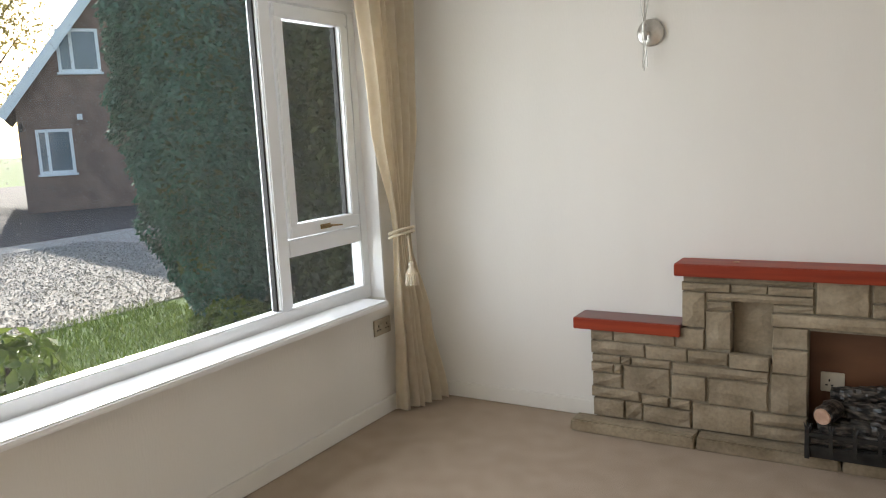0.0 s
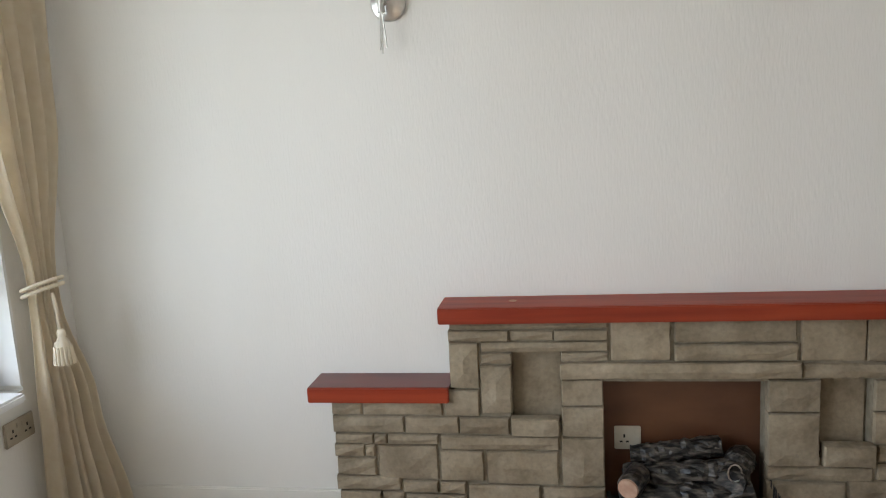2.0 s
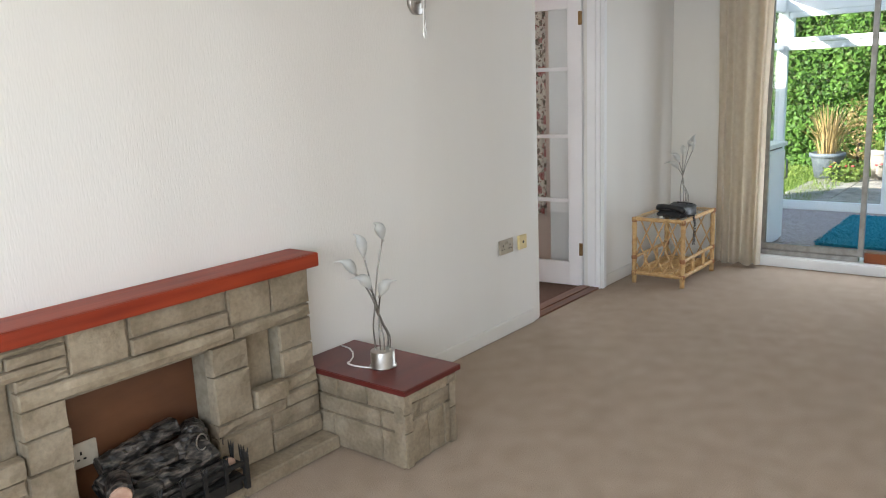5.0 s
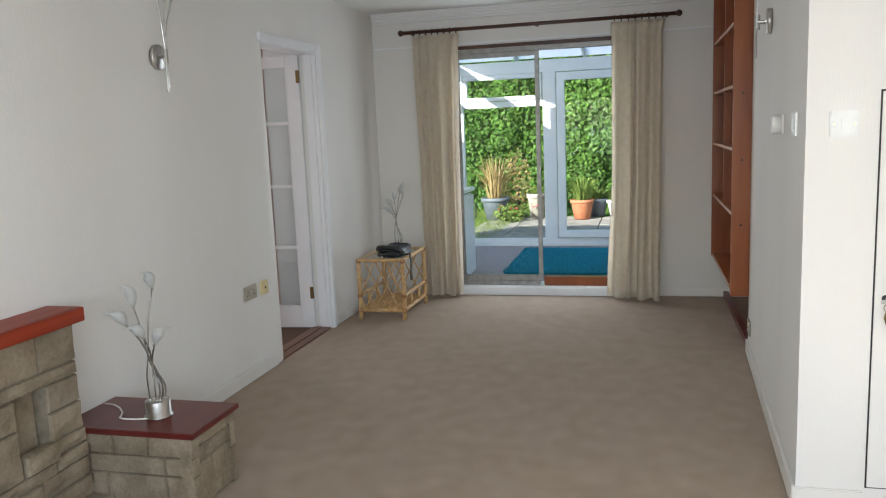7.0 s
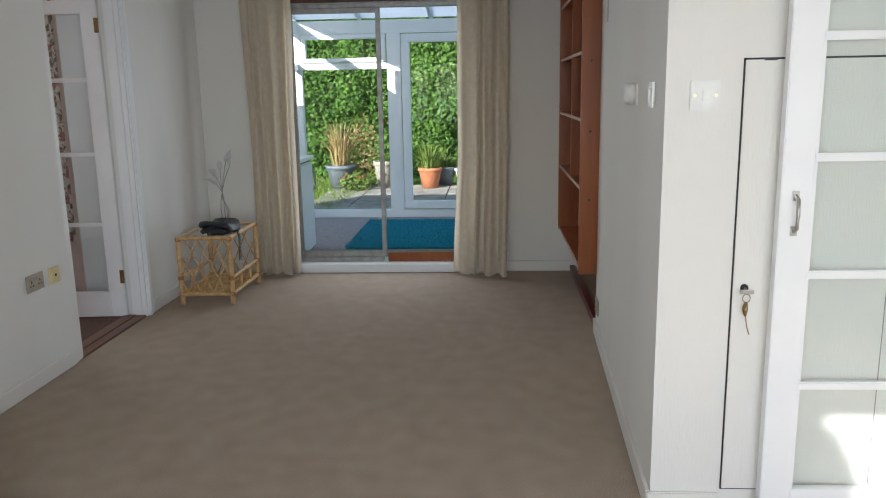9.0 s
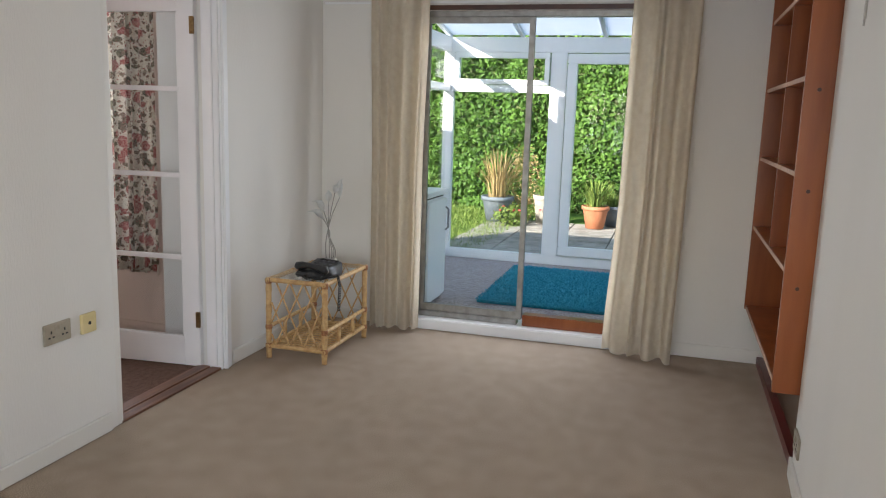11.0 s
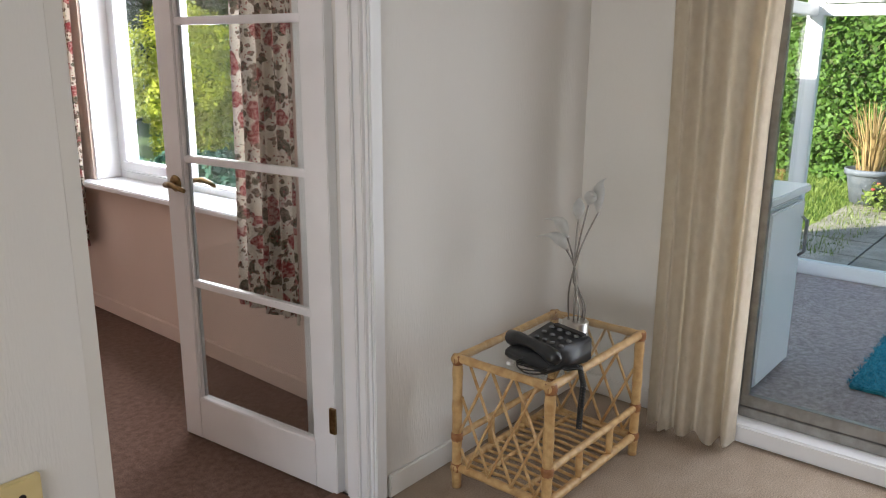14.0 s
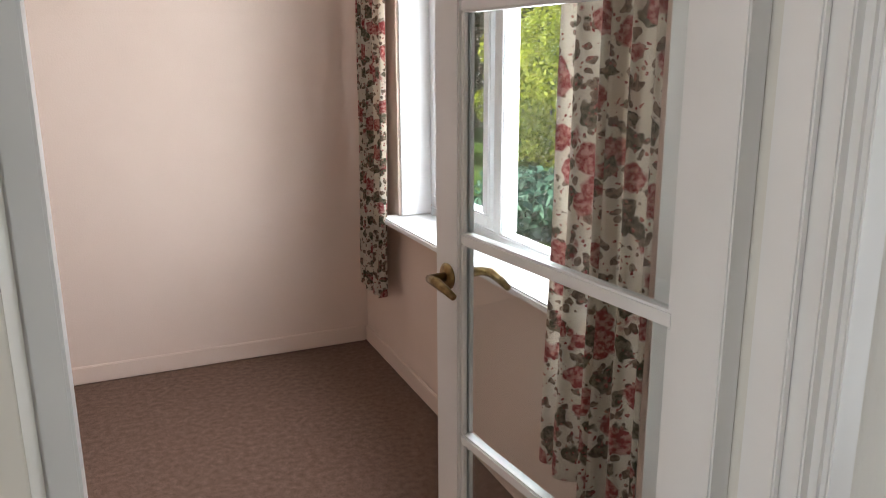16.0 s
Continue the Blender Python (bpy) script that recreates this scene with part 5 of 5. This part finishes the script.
def hedge(name, x0, x1, y0, y1, height, n, size, mat, label, seed):
    t = thing(name, (x0 + x1) / 2, (y0 + y1) / 2, GZ, label, "hedge")
    rnd = np.random.RandomState(seed)
    pts, nrs = [], []
    faces = (((x0, None, None), (-1, 0, 0), (y1 - y0) * height), ((x1, None, None), (1, 0, 0), (y1 - y0) * height * 0.3), ((None, y0, None), (0, -1, 0), (x1 - x0) * height), ((None, y1, None), (0, 1, 0), (x1 - x0) * height * 0.3), ((None, None, GZ + height), (0, 0, 1), (x1 - x0) * (y1 - y0)))
    total = sum(f[2] for f in faces)
    for fix, nr, area in faces:
        k = int(n * area / total)
        p = np.stack([rnd.uniform(x0, x1, k), rnd.uniform(y0, y1, k), rnd.uniform(GZ, GZ + height, k)], 1)
        for i in range(3):
            if fix[i] is not None:
                p[:, i] = fix[i]
        pts.append(p)
        nrs.append(np.tile(np.array(nr, float), (k, 1)))
    p, nr = np.concatenate(pts), np.concatenate(nrs)
    p = p + nr * (bumps(p, 0.9, 0.35) + bumps(p, 2.6, 0.22) + rnd.uniform(-0.14, 0.03, len(p)))[:, None]
    leaf_part("foliage", leaves(p, nr + np.array((0, 0, 0.5)), size, seed), mat, t)
    # solid box in the dark leaf colour fills the hedge behind its leaves
    part("inner_core", boxes((x0 + 0.36, x1 - 0.36, y0 + 0.36, y1 - 0.36, GZ, GZ + height - 0.25)), DARKLEAF, t, "solid dark green core box behind the leaves")
    return t


structure("ground", boxes((-600, 600, -600, 600, -0.6, GZ)), GRASS, "rough green lawn round the house", "ground")
# drive in front
structure("gravel_drive", boxes((-13.5, -6.6, -14, 22, GZ - 0.05, GZ + 0.012)), GRAVEL, "pale gravel drive in sun and shade", "drive")
structure("tarmac_drive", boxes((-40, -13.5, -14, 40, GZ - 0.05, GZ + 0.008)), TARMAC, "dark tarmac in front of the neighbouring house", "road")
rnd = np.random.RandomState(11)
n = 45000
p = np.stack([rnd.uniform(-12.5, -6.5, n), rnd.uniform(1.5, 8.5, n), np.full(n, GZ + 0.02)], 1)
st = thing("loose_gravel", -9, 5, GZ, "loose pale gravel stones on the drive", "gravel", kind="stuff")
leaf_part("stones", leaves(p, np.tile(np.array((0, 0, 1.0)), (n, 1)), 0.013, 12, 0.8, 0.5), GRAVEL, st)


def grass_patch(name, x0, x1, y0, y1, n, h, seed, mat=BLADE):
    rnd = np.random.RandomState(seed)
    t = thing(name, (x0 + x1) / 2, (y0 + y1) / 2, GZ, "rough tufted grass of the lawn", "grass", kind="stuff")
    vs, fs = [], []
    xs, ys = rnd.uniform(x0, x1, n), rnd.uniform(y0, y1, n)
    for i in range(n):
        a, l = rnd.uniform(0, 6.283), h * rnd.uniform(0.4, 1.3)
        c, s = math.cos(a), math.sin(a)
        z = GZ
        vs += [(xs[i] - s * 0.006, ys[i] + c * 0.006, z), (xs[i] + s * 0.006, ys[i] - c * 0.006, z), (xs[i] + c * l * 0.6, ys[i] + s * l * 0.6, z + l)]
        fs.append((3 * i, 3 * i + 1, 3 * i + 2))
    me = bpy.data.meshes.new("blades")
    me.from_pydata(vs, [], fs)
    leaf_part("blades", me, mat, t)


grass_patch("front_grass", -6.7, -2.8, -1, 5.2, 34000, 0.055, 21)
grass_patch("back_grass", 8.5, 13, 3.4, 9, 26000, 0.06, 22)


def conifer(name, x, y, r, h, n, mat, label, seed):
    t = thing(name, x, y, GZ, label, "tree")
    part("trunk", tube(bmesh.new(), [(x, y, GZ), (x, y, GZ + h * 0.4), (x, y, GZ + h * 0.9)], [0.12, 0.09, 0.02], 10), BARKT, t)
    rnd = np.random.RandomState(seed)
    a, f = rnd.uniform(0, 6.283, n), rnd.uniform(0, 1, n) ** 0.85
    prof = np.interp(f, (0, 0.06, 0.25, 0.6, 0.85, 1), (0.4, 0.55, 0.86, 1.0, 0.66, 0.04)) * r
    nr = np.stack([np.cos(a), np.sin(a), np.full(n, 0.25)], 1)
    p = np.stack([x + prof * np.cos(a), y + prof * np.sin(a), GZ + f * h], 1)
    p += nr * (bumps(p * np.array((1, 1, 0.5)), 2.2, 0.22) + bumps(p, 6.0, 0.10) + rnd.uniform(-0.10, 0.02, n))[:, None]
    leaf_part("crown", leaves(p, nr + np.array((0, 0, 0.9)), 0.038, seed + 1, 0.4, 0.6), mat, t)
    # solid turned core in the dark leaf colour fills the crown
    bm = bmesh.new()
    turned(bm, [(r * 0.25, 0.0), (r * 0.42, h * 0.06), (r * 0.66, h * 0.3), (r * 0.78, h * 0.6), (r * 0.4, h * 0.85), (0.02, h * 0.97)], x, y, GZ, 16)
    part("inner_core", bm, DARKLEAF, t)
    return t


conifer("columnar_conifer", -5.5, 5.0, 0.74, 4.6, 60000, CONIFER, "tall dense blue-green columnar conifer by the window", 31)
hedge("dark_shrub_hedge", -6.4, -1.8, 5.6, 6.8, 4.2, 42000, 0.05, DARKLEAF, "dark overgrown shrub hedge beside the house", 33)
hedge("garden_hedge", 12.9, 14.2, -7, 20, 4.4, 270000, 0.048, HEDGE, "tall clipped green hedge at the end of the garden", 35)
hedge("side_garden_hedge", 4.6, 13, 19.0, 20.2, 4.0, 50000, 0.07, DARKLEAF, "dark mixed hedge along the garden side", 36)


def bush(name, x, y, r, h, n, size, mat, label, seed):
    t = thing(name, x, y, GZ, label, "shrub")
    part("stems", tube(bmesh.new(), [(x, y, GZ), (x + 0.03, y, GZ + h * 0.5)], [0.03, 0.015], 6), BARKT, t)
    rnd = np.random.RandomState(seed)
    v = rnd.normal(size=(n, 3))
    v /= np.linalg.norm(v, axis=1)[:, None]
    rad = rnd.uniform(0.55, 1.0, n)[:, None] ** 0.5
    p = v * rad
    p *= (1 + bumps(v, 2.4, 0.55))[:, None]
    p = p * np.array((r, r, h / 2)) + np.array((x, y, GZ + h / 2))
    p[:, 2] = np.maximum(p[:, 2], GZ + 0.02)
    leaf_part("foliage", leaves(p, v + np.array((0, 0, 0.4)), size, seed + 1), mat, t)
    return t


bush("yellow_shrub", 9.0, 13.0, 0.95, 2.2, 14000, 0.04, YELLOW, "bright yellow-green garden shrub", 41)
bush("green_shrub", 7.2, 14.6, 1.0, 2.4, 4000, 0.06, DARKLEAF, "dark green garden shrub", 42)
bush("low_green_shrub", 6.5, 8.9, 0.7, 0.55, 3500, 0.05, CONIFER, "low grey-green shrub near the side window", 43)
bush("green_shrub", 11.4, 15.5, 1.2, 2.0, 5000, 0.06, HEDGE, "leafy green garden shrub", 44)
bush("young_plant", -5.1, 2.75, 0.35, 0.4, 160, 0.08, BLADE, "broad-leaved young plant in the front grass", 45)
bush("low_front_shrub", -4.7, 4.4, 0.32, 0.32, 2200, 0.022, BLADE, "low straggling shrub under the conifer", 46)

# paving
pv = thing("patio", 9.3, 1.5, GZ, "weathered stone paving slabs behind the conservatory", "paving", kind="structure")
part("bed", boxes((7.45, 11.55, -3.2, 3.9, GZ - 0.04, GZ + 0.004)), SOIL, pv, "dark open joints")
for i in range(7):
    for j in range(11):
        bm = bmesh.new()
        x, y = 7.47 + i * 0.585, -3.15 + j * 0.64
        z = GZ + 0.018 + random.uniform(0, 0.008)
        box(bm, x + 0.008, x + 0.575, y + 0.008, y + 0.63, GZ - 0.02, z)
        part("paving_slab", bm, SLAB, pv)


def pot(name, x, y, r, h, mat, label, plant):
    t = thing(name, x, y, GZ + 0.02, label, "plant pot")
    z = GZ + 0.028
    bm = bmesh.new()
    turned(bm, [(r * 0.68, 0), (r * 0.93, h * 0.82), (r * 0.94, h * 0.83), (r * 1.04, h * 0.84), (r * 1.04, h), (r * 0.93, h), (r * 0.9, h * 0.9)], x, y, z, 26)
    part("pot", bm, mat, t, "", True)
    bm = bmesh.new()
    turned(bm, [(r * 0.89, h * 0.88), (r * 0.5, h * 0.93), (0.01, h * 0.95)], x, y, z, 18)
    part("soil", bm, SOIL, t)
    n, ph, mat2, wide, seed = plant
    rnd = np.random.RandomState(seed)
    vs, fs = [], []
    for i in range(n):
        a, q = rnd.uniform(0, 6.283), rnd.uniform(0, r * 0.7)
        l, o = ph * rnd.uniform(0.5, 1.1), rnd.uniform(0.1, 1.0) * wide
        c, s, b0 = math.cos(a), math.sin(a), len(vs)
        for f, w in ((0, 0.007), (0.5, 0.007), (0.85, 0.006), (1, 0.001)):
            d = q + o * f * f
            for k in (-1, 1):
                vs.append((x + c * d - s * w * k, y + s * d + c * w * k, z + h * 0.9 + l * (f - 0.22 * f * f * o / max(ph, 0.1))))
        for k in range(3):
            fs.append((b0 + 2 * k, b0 + 2 * k + 1, b0 + 2 * k + 3, b0 + 2 * k + 2))
    me = bpy.data.meshes.new("plant")
    me.from_pydata(vs, [], fs)
    leaf_part("plant", me, mat2, t)
    return t


pot("grey_planter", 11.25, 3.75, 0.24, 0.37, GREYPOT, "grey planter of dry feathery grass on the paving", (130, 0.75, STRAW, 0.45, 51))
pot("terracotta_pot", 11.15, 2.28, 0.19, 0.32, TERRA, "terracotta pot with green spiky leaves", (120, 0.42, BLADE, 0.3, 52))
pot("white_planter", 11.4, 1.72, 0.17, 0.28, WHITEPOT, "white glazed pot with low plants", (120, 0.22, BLADE, 0.25, 53))
pot("grey_pot", 11.5, 2.05, 0.17, 0.30, GREYPOT, "grey pot with trailing leaves behind the terracotta pot", (100, 0.25, BLADE, 0.3, 54))
pot("stone_urn", 11.3, 3.05, 0.16, 0.42, SLAB, "weathered stone urn on the paving", (60, 0.2, BLADE, 0.2, 55))
bush("pink_plant", 11.55, 3.4, 0.22, 1.15, 900, 0.025, STRAW, "tall dry pinkish seed heads", 56)
bush("flower_clump", 10.95, 3.45, 0.28, 0.3, 500, 0.03, BLADE, "low clump with small red flowers", 57)
for k in range(9):
    bm = bmesh.new()
    bmesh.ops.create_uvsphere(bm, u_segments=8, v_segments=5, radius=0.022, matrix=Matrix.Translation((10.95 + random.uniform(-0.25, 0.2), 3.35 + random.uniform(-0.35, 0.3), GZ + random.uniform(0.18, 0.32))) @ Matrix.Diagonal((1, 1, 0.6, 1)))
    ob = part("flower_head", bm, FLOWER, bpy.data.objects["flower_clump"])

# ---- neighbouring house ----
BR = material("brown_brickwork", (0.17, 0.11, 0.09), (0.26, 0.17, 0.14), 3, 0.9, 0.5, 40, spec=0.2, fine=0.3)
ROOF = material("dark_roof_tiles", (0.06, 0.045, 0.04), (0.10, 0.075, 0.065), 6, 0.85, 0.5, 30)
hs = thing("house", -20, 12.85, GZ, "brown brick house with a steep white-edged gable", "house")
HX, HL, HR, EZ, AP = -20.0, 12.08, 17.92, 2.87, 6.66
mid = (HL + HR) / 2
bm = bmesh.new()
prof = [(HL, GZ - 0.1), (HR, GZ - 0.1), (HR, EZ), (mid, AP), (HL, EZ)]
fa = [bm.verts.new((HX, y, z)) for y, z in prof]
fb = [bm.verts.new((HX - 9, y, z)) for y, z in prof]
bm.faces.new(fa)
bm.faces.new(fb[::-1])
for k in range(5):
    bm.faces.new((fa[k], fb[k], fb[(k + 1) % 5], fa[(k + 1) % 5]))
bmesh.ops.recalc_face_normals(bm, faces=bm.faces[:])
part("wall", bm, BR, hs)
for s, e in ((-1, HL), (1, HR)):
    bm = bmesh.new()
    run, rise = (mid - HL), AP - EZ
    ln = math.hypot(run, rise) + 0.5
    box(bm, -9.3, 0.35, 0, ln, 0.03, 0.15)
    ang = math.atan2(rise, run)
    m = Matrix.Translation((HX, mid, AP)) @ (Matrix.Rotation(math.pi, 4, "Z") @ Matrix.Translation((0, 0, 0)) if s < 0 else Matrix.Identity(4))
    bmesh.ops.transform(bm, matrix=Matrix.Translation((HX, mid, AP)) @ Matrix.Diagonal((1, s, 1, 1)) @ Matrix.Rotation(-ang, 4, "X"), verts=bm.verts)
    bmesh.ops.recalc_face_normals(bm, faces=bm.faces[:])
    roof = part("roof", bm, ROOF, hs)
    bm = bmesh.new()
    box(bm, 0.351, 0.40, -0.05, ln + 0.05, -0.10, 0.16)
    bmesh.ops.transform(bm, matrix=Matrix.Translation((HX, mid, AP)) @ Matrix.Diagonal((1, s, 1, 1)) @ Matrix.Rotation(-ang, 4, "X"), verts=bm.verts)
    bmesh.ops.recalc_face_normals(bm, faces=bm.faces[:])
    part("bargeboard", bm, UPVC, roof, "white bargeboard")
PANE = material("sky_lit_pane", (0.10, 0.14, 0.17), (0.14, 0.18, 0.22), 2, 0.05)
for y0, y1, z0, z1, split in ((12.48, 13.38, 0.92, 2.12, 12.75), (13.24, 14.3, 3.62, 4.78, 13.6)):
    w = part("window", boxes((HX + 0.002, HX + 0.012, y0, y1, z0, z1)), PANE, hs)
    for r in ((y0, y1, z0, z0 + 0.08), (y0, y1, z1 - 0.08, z1), (y0, y0 + 0.08, z0 + 0.08, z1 - 0.08), (y1 - 0.08, y1, z0 + 0.08, z1 - 0.08), (split - 0.04, split + 0.04, z0 + 0.08, z1 - 0.08)):
        part("frame", boxes((HX + 0.0125, HX + 0.05, *r)), UPVC, w)
    part("sill", boxes((HX + 0.001, HX + 0.12, y0 - 0.05, y1 + 0.05, z0 - 0.06, z0 - 0.001)), UPVC, w)
part("wall_lamp", boxes((HX + 0.001, HX + 0.1, 13.55, 13.68, 2.35, 2.5)), UPVC, hs)
part("vent_pipe", tube(bmesh.new(), [(HX + 0.002, 12.15, 2.3), (HX + 0.25, 12.15, 2.1)], 0.05, 10), DARK, hs)
hs.matrix_basis = pose(-20, 12.85, GZ, 0, 0, -32)

fence = thing("dark_fence", -21, 9.5, GZ, "dark slatted wooden fence beside the house", "fence")
for k in range(9):
    part("slat", boxes((-22.05, -22.0, 6.0, 12.2, GZ + 0.1 + k * 0.2, GZ + 0.26 + k * 0.2)), BARKT, fence)
for y in (7.0, 9.4, 11.8):
    part("post", boxes((-22.15, -22.06, y - 0.05, y + 0.05, GZ - 0.05, GZ + 1.9)), BARKT, fence)


def tree(name, x, y, h, r, n, mat, label, seed):
    t = thing(name, x, y, GZ, label, "tree")
    rnd = np.random.RandomState(seed)
    part("trunk", tube(bmesh.new(), [(x, y, GZ), (x + 0.1, y, h * 0.35), (x, y + 0.1, h * 0.7)], [0.22, 0.16, 0.05], 10), BARKT, t)
    pts, nrs = [], []
    for k in range(16):
        a, f = rnd.uniform(0, 6.283), rnd.uniform(0.35, 0.95)
        tip = np.array((x + r * 0.75 * math.cos(a) * rnd.uniform(0.3, 1), y + r * 0.75 * math.sin(a) * rnd.uniform(0.3, 1), h * f))
        part("limb", tube(bmesh.new(), [(x, y, h * f * 0.6), tuple((tip + np.array((x, y, h * f * 0.65))) / 2), tuple(tip)], [0.06, 0.04, 0.015], 6), BARKT, t)
        v = rnd.normal(size=(n // 16, 3))
        v /= np.linalg.norm(v, axis=1)[:, None]
        pts.append(tip + v * r * 0.38 * rnd.uniform(0.4, 1, (n // 16, 1)))
        nrs.append(v)
    leaf_part("crown", leaves(np.concatenate(pts), np.concatenate(nrs), 0.09, seed + 1), mat, t)


AUTUMN = leaf_material("autumn_leaves", (0.22, 0.16, 0.03), (0.5, 0.38, 0.10), 0.35)
tree("autumn_tree", -31.5, 17.5, 9.5, 3.2, 7000, AUTUMN, "thin yellowing autumn tree behind the house", 61)
tree("green_tree", 22, 14, 9, 3.5, 8000, HEDGE, "leafy green tree beyond the garden hedge", 62)
